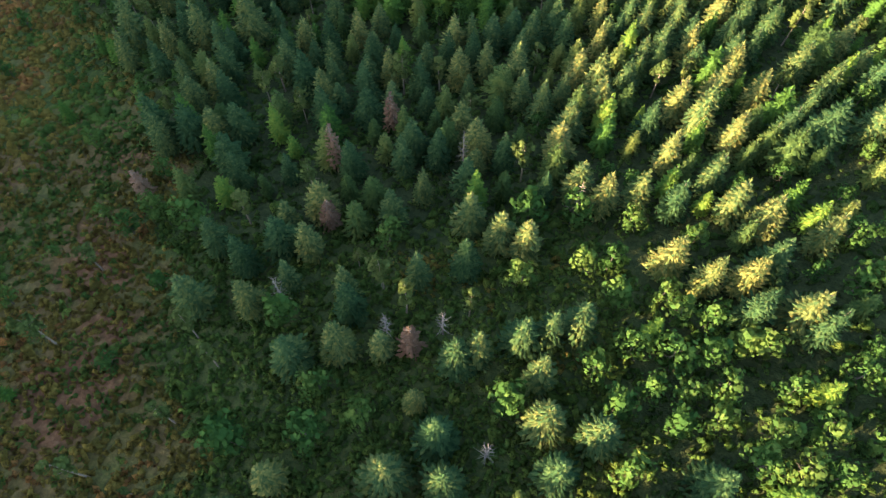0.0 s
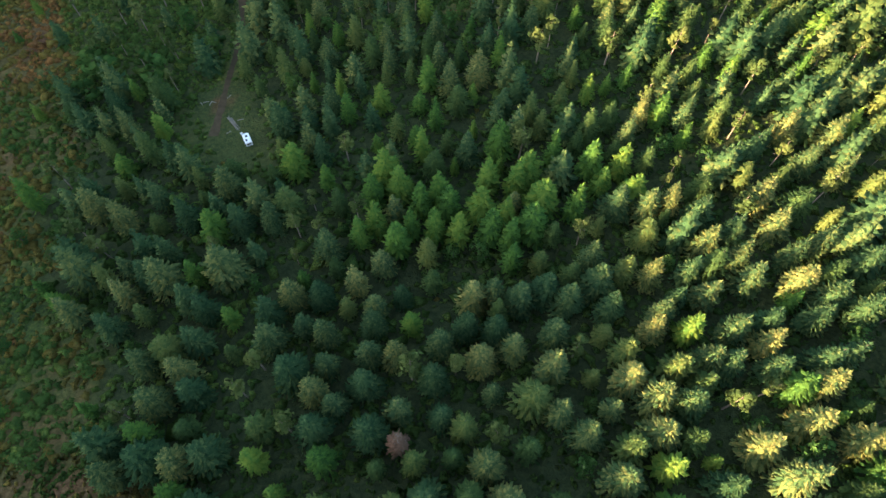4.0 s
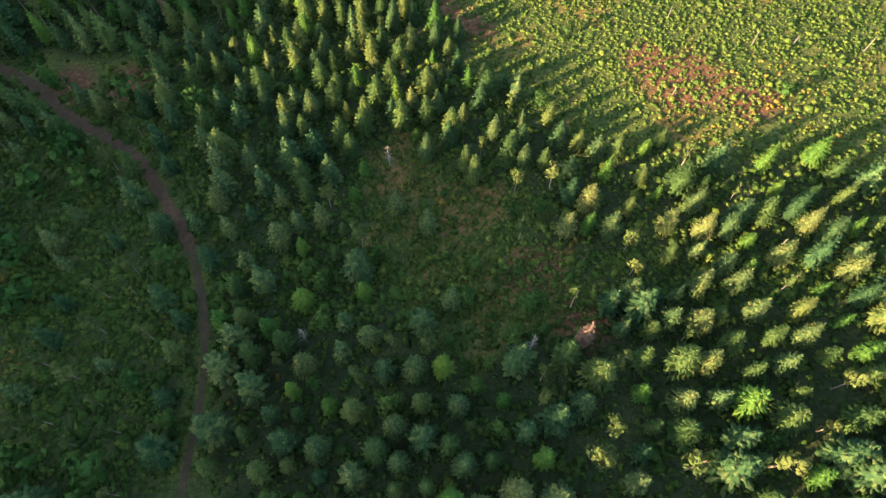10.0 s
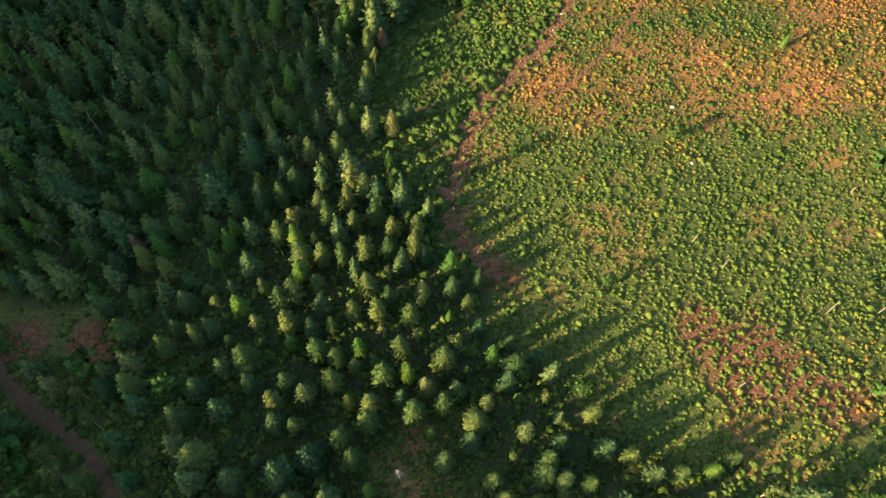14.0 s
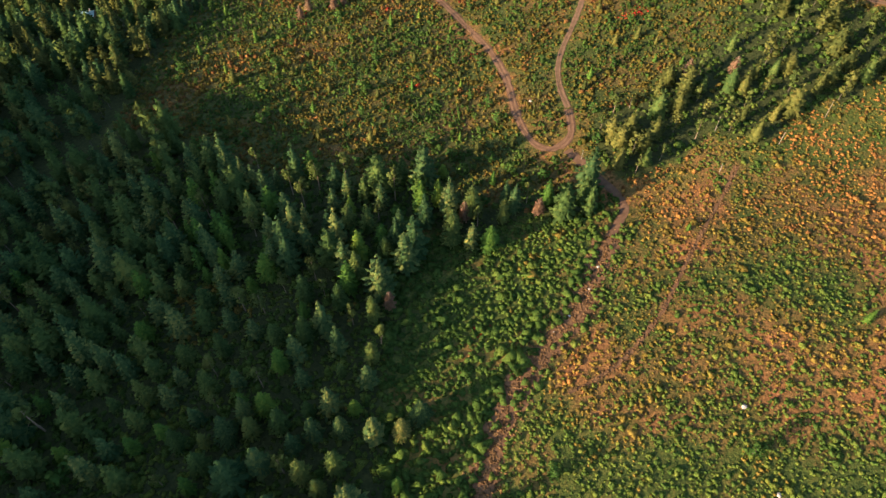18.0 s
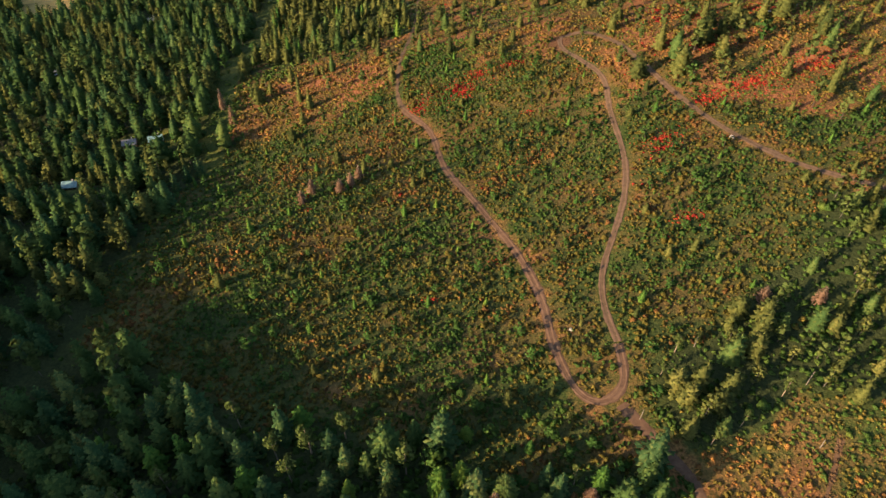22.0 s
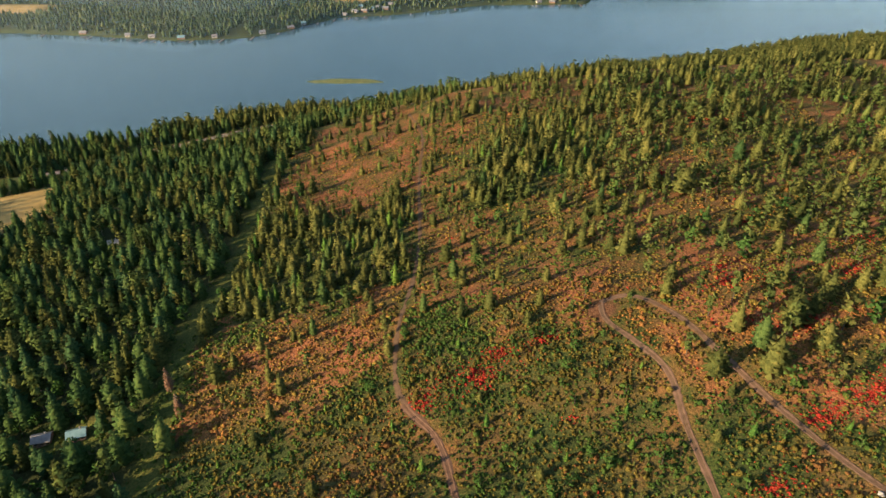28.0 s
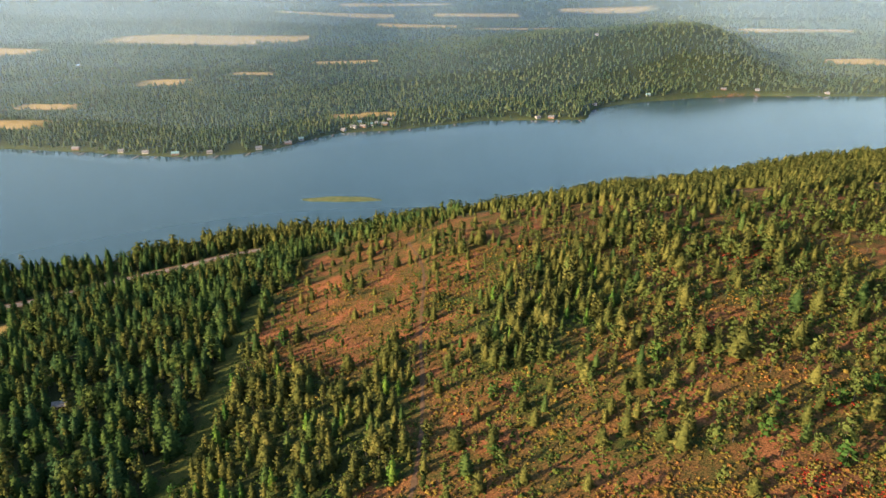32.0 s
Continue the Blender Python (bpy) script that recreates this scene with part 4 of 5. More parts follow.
pick = random.Random(9)
wood = {k: [] for k in ("spruce", "hemlock", "fir", "pine", "broad", "scrub")}
single = [(k, x, y, h) for k, x, y, h in PLACED]
for x, y, zn in near_places + far_places + side_places:
    u, patch = pick.random(), noise.noise((x * 0.021, y * 0.021, 3.0))
    if zn in (7, 9) and pick.random() > 0.78 + 1.2 * patch + 0.4 * (x > 60) * (y > 660):
        continue
    if zn in (1, 6, 10, 11):
        kind = "spruce" if u < 0.33 + 0.15 * patch else "hemlock" if u < 0.64 + 0.3 * patch else "fir" if u < 0.80 else "pine" if u < (0.92 if zn in (1, 11) else 0.83) else "broad" if u < 0.97 else "hemlock"
        h = {"spruce": 16.5, "hemlock": 14.5, "fir": 12.0, "pine": 16.0, "broad": 8.0}[kind] * pick.uniform(0.68, 1.25) * {1: 1.0, 6: 0.95, 10: 0.9, 11: 0.85}[zn] * (0.62 if y > 455 and x > 40 and zn in (1, 11) else 1.0)
    if zn in (1, 11) and y > 455 and x > 40:
        if pick.random() < 0.15:
            continue
        kind, h = ("scrub" if u < 0.6 else "pine" if u < 0.8 else "hemlock"), pick.uniform(7, 13)
    if zn == 1 and y < 75 and x > 22 and u < 0.45:
        kind, h = "broad", pick.uniform(7, 11)
    if zn in (6, 10):
        kind = "spruce" if u < 0.22 else "hemlock" if u < 0.55 else "scrub" if u < 0.85 else "pine" if u < 0.93 else "broad"
        h = {"broad": 8.0, "pine": 16.0}.get(kind, 14.5) * pick.uniform(0.65, 1.2)
    elif zn in (1, 11):
        pass
    elif zn == 8:
        kind, h = ("scrub" if u < 0.8 else "hemlock" if u < 0.92 else "fir"), pick.uniform(7, 13)
    elif zn in (7, 9):
        kind, h = ("pine" if u < 0.45 else "hemlock" if u < 0.5 else "scrub" if u < 0.97 else "broad"), (pick.triangular(7, 16, 10) if x > 50 else pick.triangular(5, 13, 8.5)) * (1 + 0.4 * patch)
    elif zn == 3:
        kind, h = ("spruce" if u < 0.45 else "pine" if u < 0.75 else "broad"), pick.uniform(8, 15)
    elif zn == 5:
        kind, h = ("broad" if u < 0.6 else "scrub" if u < 0.85 else "fir"), pick.triangular(2.2, 7.5, 3.5)
    else:
        kind, h = ("broad" if u < 0.55 else "fir" if u < 0.8 else "pine"), pick.uniform(3.5, 7.5)
    if kind == "broad":
        h = min(h, 11)
    if zn in (1, 11) and y < 320 and abs(x) < 95:
        h *= 0.86
    wood[kind].append((x, y, h, zn))
# the trees that the flight passes nearest stand as things of their own
for kind, most in (("spruce", 20), ("hemlock", 300), ("fir", 270), ("pine", 270), ("broad", 200)):
    rows = sorted(wood[kind], key=lambda r: abs(r[0]) * (0.5 if r[1] < 180 else 1.0) + max(0, r[1] - 400) * 1.5 + max(0, 15 - r[1]) * 3)
    single += [(kind, x, y, h) for x, y, h, zn in rows[:most]]
    wood[kind] = rows[most:]
for kind, x, y, h in single:
    plant(kind, x, y, h, pick.uniform(0.98, 1.28))

LEAN_TREES = {"spruce": ([conifer_crown(s, 18, rad, 11, 1.6, 0.04, 0.52, 0.7) for s, rad in ((41, 3.3), (42, 2.9), (43, 3.6))], 18.0, m_spruce_s, "distant_spruces", "dark green spruces of the dense wood"),
              "hemlock": ([conifer_crown(s, 16, rad, 10, 1.6, 0.04, 0.45, 0.7) for s, rad in ((51, 2.9), (52, 2.5), (53, 3.2))], 16.0, m_hemlock_s, "distant_hemlocks", "olive green hemlocks of the wood"),
              "fir": ([conifer_crown(s, 13, rad, 8, 1.5, 0.05, 0.58, 0.7) for s, rad in ((44, 2.3), (45, 2.0))], 13.0, m_fir_s, "distant_firs", "bright green young firs"),
              "pine": ([tuft_crown(s, 16, 13, 12, 0.72, 0.26, w, 0.85) for s, w in ((46, 2.4), (47, 2.9), (48, 2.2))], 16.0, m_pine_s, "distant_pines", "olive green pines scattered over the hillside"),
              "broad": ([tuft_crown(s, 9, 9, 12, 0.6, 0.12, 2.8) for s in (49, 50)], 9.0, m_broad_s, "distant_broadleaf_trees", "green broadleaf trees among the conifers"),
              "scrub": ([conifer_crown(s, 10, rad, 9, 1.2, 0.04, pw, 0.62) for s, rad, pw in ((54, 2.1, 0.62), (55, 2.6, 0.55), (56, 1.9, 0.7), (57, 2.9, 0.48))] + [tuft_crown(58, 10, 10, 12, 0.5, 0.12, 1.8), tuft_crown(59, 10, 10, 12, 0.5, 0.25, 1.6)], 10.0, m_scrub, "distant_scrub_pines", "small ragged olive pines on the dry hillside")}
MIDDLE = {"spruce": [conifer_crown(s, 18, rad, 14, 1.25, 0.06, 0.72, 0.6) for s, rad in ((61, 3.4), (62, 2.9), (63, 3.8))],
          "hemlock": [conifer_crown(s, 16, rad, 13, 1.2, 0.08, 0.55, 0.6) for s, rad in ((64, 3.0), (65, 2.5), (66, 3.4))],
          "fir": [conifer_crown(s, 13, rad, 12, 1.05, 0.1, 0.58) for s, rad in ((67, 2.3), (68, 2.0), (69, 2.6))],
          "pine": [tuft_crown(s, 16, 12, 14, 0.7, 0.42, w, 0.8) for s, w in ((70, 2.3), (71, 2.6))],
          "broad": [tuft_crown(s, 9, 11, 15, 0.66, 0.2, w) for s, w in ((72, 3.1), (73, 2.7))]}
stems = []
for far_part, (kind, (templates, h0, mat, name, label)) in [(f, i) for f in (2, 1, 0) for i in LEAN_TREES.items()]:
    if far_part == 0 and kind in ("spruce", "hemlock", "fir"):
        templates, name = [v[1] for v in KINDS[kind][2]][:3], name.replace("distant", "edge")
    elif far_part < 2:
        templates, name = MIDDLE.get(kind, templates), name.replace("distant", "further" if far_part else "edge")
    rows = [r for r in wood[kind] if (2 if r[1] > 480 else 1 if r[1] > 130 else 0) == far_part and r[1] <= (1150 if r[0] < 0 else 1000)]
    if not rows:
        continue
    P = np.array([(x, y, 0, h / h0, h / h0 * pick.uniform(1.15, 1.6) * (1.15 if zn in (6, 10) and h0 > 12 else 0.85 if zn == 6 else 1.0)) for x, y, h, zn in rows])
    P[:, 2] = ground(P[:, 0], P[:, 1]) - 0.1
    # tall wood toned down to carry its shade; lake-side wood a little darker
    joined(name, label, "trees", templates, P, mat, np.random.RandomState(8).uniform(0.05, 0.75, len(P)) * np.array([0.4 if r[3] == 6 else 0.7 if r[3] == 10 else 1.0 for r in rows]))
    stems += [(x, y, z, s * h0, 1 + s) for x, y, z, s, w in P]
q6 = 6.283 * np.arange(4) / 4
stem_v = np.vstack([np.column_stack([0.1 * np.cos(q6), 0.1 * np.sin(q6), np.full(4, -0.06)]), [[0, 0, 0.92]]])
joined("distant_trunks", "bare brown trunks under the conifer crowns", "trunks", [(stem_v, np.array([(i, (i + 1) % 4, 4) for i in range(4)]))], stems, m_bark)

# far woods beyond the lake
def far_tree(seed):
    g = random.Random(seed)
    V, T = [], []
    for z0, z1, r in ((0.0, 0.66, 0.2), (0.34, 1.0, 0.14)):
        i = len(V)
        for k in range(4):
            a = 6.283 * k / 4 + g.uniform(-0.3, 0.3)
            q = r * g.uniform(0.65, 1.3)
            V.append((q * math.cos(a), q * math.sin(a), z0 + g.uniform(-0.04, 0.08)))
        V.append((g.uniform(-0.02, 0.02), g.uniform(-0.02, 0.02), z1))
        T += [(i + k, i + (k + 1) % 4, i + 4) for k in range(4)]
    return np.array(V), np.array(T)


g = np.random.RandomState(12)
rows = []
for y0, y1, count, h in ((1500, 2000, 21000, 9), (2000, 2600, 16000, 9.5), (2600, 3500, 10000, 12), (3500, 4900, 5000, 16)):
    X = g.uniform(-1, 1, count) * (0.78 * (y1 - 500) + 80)
    Y = g.uniform(y0, y1, count)
    ok = (Y - far_shore(X) > 14) & (np.abs(X) < 0.78 * (Y - 500) + 60)
    for fx0, fy0, fw, fd in FAR_FIELDS:
        ok &= (np.abs(X - fx0) / fw) ** 4 + (np.abs(Y - fy0) / fd) ** 4 > 1.1
    X, Y = X[ok], Y[ok]
    H = h * g.uniform(0.65, 1.25, len(X))
    rows.append(np.column_stack([X, Y, ground(X, Y) - 0.5, H, H * g.uniform(1.2, 2.0, len(X))]))
late = [(x, y, float(ground(x, y)) - 0.5, h, h * pick.uniform(1.3, 2.0)) for k in wood for x, y, h, zn in wood[k] if y > (1150 if x < 0 else 1000) and abs(x + 15) < 150 + 0.62 * (y - 470) and noise.noise((x * 0.014, y * 0.014, 8.0)) < 0.22]
beside = []
# woods going on beside the flight, low growth on the unseen western shade hill
for rect, h, seed in (((190, -160, 540, 470), 14.0, 21), ((-760, -160, -455, 760), 13.0, 22), ((-455, -160, -232, 430), 2.4, 23), ((-230, -200, 190, -80), 14.0, 24)):
    for x, y, zn in scatter(rect, {1: 8.0, 2: 8.5, 3: 8.0, 6: 8.0, 11: 8.0}, 7000, seed, taken):
        beside.append((x, y, float(ground(x, y)) - 0.4, h * pick.uniform(0.7, 1.2), h * pick.uniform(1.4, 2.2)))
far_rows = np.vstack(rows + [np.array(beside)])
# leaf greens tinted greyer and bluer to carry some distance haze
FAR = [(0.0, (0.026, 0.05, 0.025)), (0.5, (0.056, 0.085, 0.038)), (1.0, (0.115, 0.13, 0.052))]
m_far = foliage("hazy_far_leaves", FAR, True, 0.01, 0.15, 0.8, gaps=0)
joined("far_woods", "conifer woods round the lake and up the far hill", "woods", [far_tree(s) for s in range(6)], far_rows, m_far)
late = np.array(late)
late[:, 3:] /= 10.0
joined("lakeside_woods", "olive conifers on the ridge above the lake", "woods", [conifer_crown(s, 10, rad, 5, 2.2, 0.04, 0.55, 0.75) for s, rad in ((81, 2.0), (82, 1.6), (83, 2.3))], late, m_scrub, g.uniform(0.05, 0.6, len(late)))


# ---- brush ----
def shrub_shape(seed, sides, lobes):
    """A low bush, 1 wide and 1 high: uneven leafy domes grown together."""
    g = np.random.RandomState(seed)
    V, T = [], []
    for k in range(lobes):
        a, d = 6.283 * k / lobes + g.uniform(-0.6, 0.6), 0.0 if lobes == 1 else g.uniform(0.2, 0.3)
        rad, top = (0.5 if lobes == 1 else g.uniform(0.24, 0.34)), (0.95 if lobes == 1 else g.uniform(0.65, 1.0))
        cx, cy, i, t0 = d * math.cos(a), d * math.sin(a), len(V), g.uniform(0, 6.283)
        for z, w in ((0.0, 0.85), (0.52, 0.92)):
            for j in range(sides):
                q, u = rad * w * g.uniform(0.5, 1.45), t0 + 6.283 * (j + g.uniform(-0.3, 0.3) + (0.5 if z else 0)) / sides
                V.append((cx + q * math.cos(u), cy + q * math.sin(u), top * (z + (g.uniform(-0.3, 0.3) if z else -0.05))))
        V.append((cx + g.uniform(-0.1, 0.1), cy + g.uniform(-0.1, 0.1), top))
        for j in range(sides):
            m = (j + 1) % sides
            T += [(i + j, i + m, i + sides + j), (i + m, i + sides + m, i + sides + j), (i + sides + j, i + sides + m, i + 2 * sides)]
    return np.array(V), np.array(T)


SHRUBS = [shrub_shape(s, 3, 1) for s in range(60, 70)]
FINE_SHRUBS = [shrub_shape(s, 3, 2) for s in range(75, 83)]
g = np.random.RandomState(15)
n = 225000
Y = np.concatenate([g.uniform(0, 240, 58000), g.uniform(225, 700, n - 106000), g.uniform(640, 960, 36000), g.uniform(225, 520, 12000)])
X = g.uniform(-1, 1, n) * (115 + 0.14 * Y) - 15
X[-12000:] = g.uniform(145, 310, 12000)
Z = zone(X, Y)
wayside = np.minimum(np.minimum(off_line(LOOP, X, Y), off_line(SPUR, X, Y)), np.minimum(off_line(PATH, X, Y), off_line(TRAIL, X, Y))) < 6.5
keep = g.uniform(0, 1, n) < np.where((Z == 0) & (wayside | inside(CAMP, X, Y)), 0.75, np.array([0.1, 0.3, 0.8, 0.95, 1.0, 1.0, 0.03, 0.85, 0.45, 0.7, 0.05, 0.6])[Z])
Z = np.where((Z == 0) & wayside & (Y > 440), 5, Z)
keep &= (off_line(LOOP, X, Y) > 2.0) & ((X - 40) ** 2 + (Y - 674) ** 2 > 34) & ((off_line(SPUR, X, Y) > 5.0) | (g.uniform(0, 1, n) < 0.6 * (off_line(SPUR, X, Y) > 1.2))) & (off_line(TRAIL, X, Y) > 1.7) & (off_line(SIDE, X, Y) > 0.9) & (off_line(PATH, X, Y) > 1.9) & (~inside(CAMP, X, Y) | ((g.uniform(0, 1, n) < 0.5) & ((X + 54) ** 2 + (Y - 171) ** 2 > 60) & ((X + 62) ** 2 + (Y - 183) ** 2 > 50)))
X, Y, Z = X[keep], Y[keep], Z[keep]
patch = np.array([noise.noise((x * 0.03, y * 0.03, 0)) + 0.6 * noise.noise((x * 0.11, y * 0.11, 5)) for x, y in zip(X, Y)])
BELOW_CUT = [(-30, 455), (-30, 345), (-8, 328), (-9, 349), (-4, 365), (14, 398), (25, 409), (38, 436), (47, 449), (41, 458), (12, 448), (-8, 436)]
autumn = np.select([inside(BELOW_CUT, X, Y), Z == 4, (Z == 5) & (Y > 400), Z == 2, Z == 7, Z == 9], [0.06, 0.11 + 0.46 * np.clip((Y - 335) / 90, 0, 1), 0.46, 0.48, 0.44, 0.54], 0.08) + 0.36 * patch + g.uniform(-0.17, 0.17, len(X))
RED_SPOTS = [(20, 627, 3), (92, 612, 5), (108, 618, 6), (83, 654, 4), (186, 888, 9), (99, 802, 6), (150, 700, 6), (-76, 585, 3), (-60, 590, 3), (-72, 575, 2), (-2, 660, 7), (-11, 654, 6), (-29, 643, 8), (-8, 650, 8), (68, 590, 7), (66, 545, 5), (139, 625, 10), (112, 619, 9), (90, 612, 7), (67, 584, 6), (88, 680, 8), (132, 675, 8), (102, 650, 7), (16, 663, 5), (90, 693, 6), (105, 678, 6),
             (174, 891, 12), (156, 890, 8), (117, 731, 6), (1, 537, 2.5), (-22, 521, 2), (-3, 404, 2)]
red = np.zeros(len(X))
for rx0, ry0, rr0 in RED_SPOTS:
    red = np.maximum(red, np.exp(-((X - rx0) ** 2 + (Y - ry0) ** 2) / rr0 ** 2))
red_pick = (red * g.uniform(0.1, 1, len(X)) > 0.6) | ((autumn > 0.7) & (Y > 560) & (g.uniform(0, 1, len(X)) < 0.03))
size = np.where(inside(BELOW_CUT, X, Y), 1.5, 1.0) * np.select([Z == 1, Z == 4, Z == 5, Z == 7, Z == 9], [1.5, 0.95, 1.15, 1.2, 1.0], 1.35) * g.uniform(0.55, 1.4, len(X)) * np.where(g.uniform(0, 1, len(X)) < 0.1, 1.7, 1.0)
P = np.column_stack([X, Y, ground(X, Y), size * g.uniform(0.4, 0.75, len(X)) * np.select([Z == 5, Z == 4], [1.05, 0.85], 0.9), size * g.uniform(1.0, 1.45, len(X)) * np.where(Z == 5, 0.85, 1.0)])
# dull slope brush, toned darker still to stand in for dim light there
tones = np.clip(np.select([inside(BELOW_CUT, X, Y), (Z == 5) & (Y < 400), Z == 5, Z == 4, Z == 7, Z == 9, Z == 1, Z == 3], [0.2, 0.6, 0.08, 0.62, 0.6, 0.6, 0.3, 0.5], 0.5) + 0.3 * patch + g.uniform(-0.18, 0.18, len(X)), 0, 1)
for name, label, mat, sel in (("green_brush", "low green brush and saplings", m_shrub_green, (autumn <= 0.42) & ~red_pick), ("yellow_brush", "yellowing autumn brush", m_shrub_yellow, (autumn > 0.42) & (autumn <= 0.68) & ~red_pick),
                              ("rust_brush", "rust brown autumn brush and bracken", m_shrub_orange, (autumn > 0.68) & ~red_pick), ("red_brush", "bright red sumac-like brush", m_shrub_red, red_pick)):
    low = sel & (Y < 90)
    if low.any():
        joined("low_" + name, label + " under the conifers", "brush", FINE_SHRUBS, P[low], mat, tones[low])
    sel = sel & (Y >= 90)
    if sel.any():
        joined(name, label, "brush", SHRUBS, P[sel], mat, tones[sel])

# dead brush and clods on the eroded cut
rows = []
for line, wide, count in ((SPUR[3:], 5.5, 3800), (SIDE, 1.6, 500)):
    p = smooth_line(line)
    k = g.randint(len(p), size=count)
    rows.append(p[k] + g.normal(0, 0.45, (count, 2)) * wide)
Q = np.vstack(rows)
sz = g.uniform(0.25, 0.8, len(Q))
joined("dry_litter", "dead brown brush and clods on the eroded slope", "dead brush", SHRUBS, np.column_stack([Q, ground(Q[:, 0], Q[:, 1]), sz * 0.5, sz * 1.3]), m_litter, g.uniform(0, 1, len(Q)))

# low red ground brush in drifts
rows = []
for rx0, ry0, rr0 in RED_SPOTS:
    c = int(rr0 * rr0 * 3.2) + 12
    a, d = g.uniform(0, 6.283, c), rr0 * np.abs(g.normal(0, 0.8, c))
    rows.append(np.column_stack([rx0 + d * np.cos(a) * 1.4 + 0.5 * d * np.sin(a), ry0 + d * np.sin(a) * 0.8]))
Q = np.vstack(rows)
Q = Q[(off_line(LOOP, Q[:, 0], Q[:, 1]) > 1.8) & (off_line(TRAIL, Q[:, 0], Q[:, 1]) > 1.5)]
sz = g.uniform(0.35, 0.95, len(Q))
joined("red_ground_brush", "drifts of low crimson ground brush", "brush", SHRUBS, np.column_stack([Q, ground(Q[:, 0], Q[:, 1]), sz * 0.4, sz * 1.4]), m_shrub_red, g.uniform(0, 1, len(Q)))


# ---- dead trees, snags and boulders ----
def dead_tree(name, label, x, y, h, bark, needles, seed):
    """A dead conifer: bare trunk with broken limbs, and dry needles where they still hang."""
    ob = tagged(new(name), label, "tree", "dead trees")
    tv, tt = trunk_mesh(seed, h, 0.17, 1.0, 6, 34, 0.22, 0.97, 1.9)
    part_mesh("trunk", mesh_of("trunk", tv, tt, bark), ob)
    if needles:
        cv, ct = conifer_crown(seed, h, 2.2, 13, 0.7, 0.15, 0.55, 0.3)
        part_mesh("crown", mesh_of("crown", cv, ct, needles, out=outward(cv)), ob, "dry rust-red needles")
    ob.matrix_basis = pose(x, y, gz(x, y), 0, 0, seed * 37)
    return ob


for k, (x, y, h) in enumerate(((-22, 79, 15), (-21, 62, 10), (-5, 34, 11), (-11, 91, 13), (22, 217, 15), (-29, 414, 9), (-6, 448, 10), (18, 449, 8), (78, 507, 7), (93, 504, 8), (-53, 594, 8), (-56, 590, 7), (-72, 587, 8), (-61, 73, 9), (-60, 586, 7), (-75, 580, 7), (-130, 668, 13), (-122, 655, 12), (-93, 333, 12))):
    dead_tree("dead_conifer", "dead conifer with dry rust-red needles", x, y, h, m_dead, m_dead_red, 70 + k)
for k, (x, y, h) in enumerate(((-27, 44, 11), (24, 62, 12), (-9, 37, 9), (0, 37, 9), (6, 17, 8), (4, 77, 13), (-39, 221, 8), (11, 216, 12), (-21, 270, 10))):
    dead_tree("bare_dead_tree", "grey leafless dead tree with thin broken limbs", x, y, h, m_dead, None, 100 + k)


def snag(x, y, h, lean, seed):
    """A bleached standing trunk with a broken top."""
    ob = tagged(new("snag"), "bleached standing dead trunk with a broken top", "snag", "snags in the brush")
    tv, tt = trunk_mesh(seed, h * 1.25, 0.14, 0.62, 6, 4, 0.25, 0.6, 0.5)
    part_mesh("trunk", mesh_of("trunk", tv, tt, m_bark_pale), ob)
    ob.matrix_basis = pose(x, y, gz(x, y), lean, lean * 0.6, seed * 41)


for k, (x, y, h) in enumerate(((61, 320, 6), (81, 305, 8), (56, 329, 6), (55, 287, 6), (92, 304, 5), (-13, 372, 6), (101, 342, 4), (35, 471, 7), (81, 478, 9), (35, 462, 6), (78, 460, 5), (55, 493, 6), (-23, 498, 6), (100, 470, 8), (118, 480, 9), (-45, 600, 6), (110, 300, 8), (69, 238, 8))):
    snag(x, y, h, (k % 5 - 2) * 2.0, 130 + k)


def boulder(x, y, r, seed):
    g = random.Random(seed)
    bm = bmesh.new()
    bmesh.ops.create_icosphere(bm, subdivisions=2, radius=r)
    for v in bm.verts:
        v.co *= 0.8 + 0.35 * noise.noise(v.co * (1.4 / r) + Vector((seed, 0, 0)))
        v.co.z *= 0.7
    me = bpy.data.meshes.new("boulder")
    bm.to_mesh(me)
    bm.free()
    me.materials.append(m_stone)
    ob = tagged(new("boulder", me), "pale grey boulder half sunk in the slope", "rock", "boulders")
    ob.matrix_basis = pose(x, y, gz(x, y) + 0.15 * r, 0, 0, g.uniform(0, 360))


for k, (x, y, r) in enumerate(((92, 584, 1.0), (21, 503, 0.7), (61, 378, 0.9), (62, 356, 0.7), (-7, 345, 0.5), (33, 425, 0.6), (29, 417, 0.5), (22, 408, 0.5), (140, 660, 1.1), (133, 668, 0.9), (146, 672, 1.0), (17, 403, 0.45))):
    boulder(x, y, r, k + 1)


# ---- the clearing in the wood: caravan, logs and boards ----
def box_bm(sx, sy, sz, bevel=0.0, seg=2, at=(0, 0, 0)):
    """A box on its base point, with rounded edges."""
    bm = bmesh.new()
    bmesh.ops.create_cube(bm, size=1.0)
    for v in bm.verts:
        v.co = Vector((v.co.x * sx, v.co.y * sy, (v.co.z + 0.5) * sz))
    if bevel:
        bmesh.ops.bevel(bm, geom=bm.edges[:], offset=bevel, segments=seg, affect="EDGES", profile=0.5)
    bmesh.ops.translate(bm, verts=bm.verts, vec=at)
    return bm


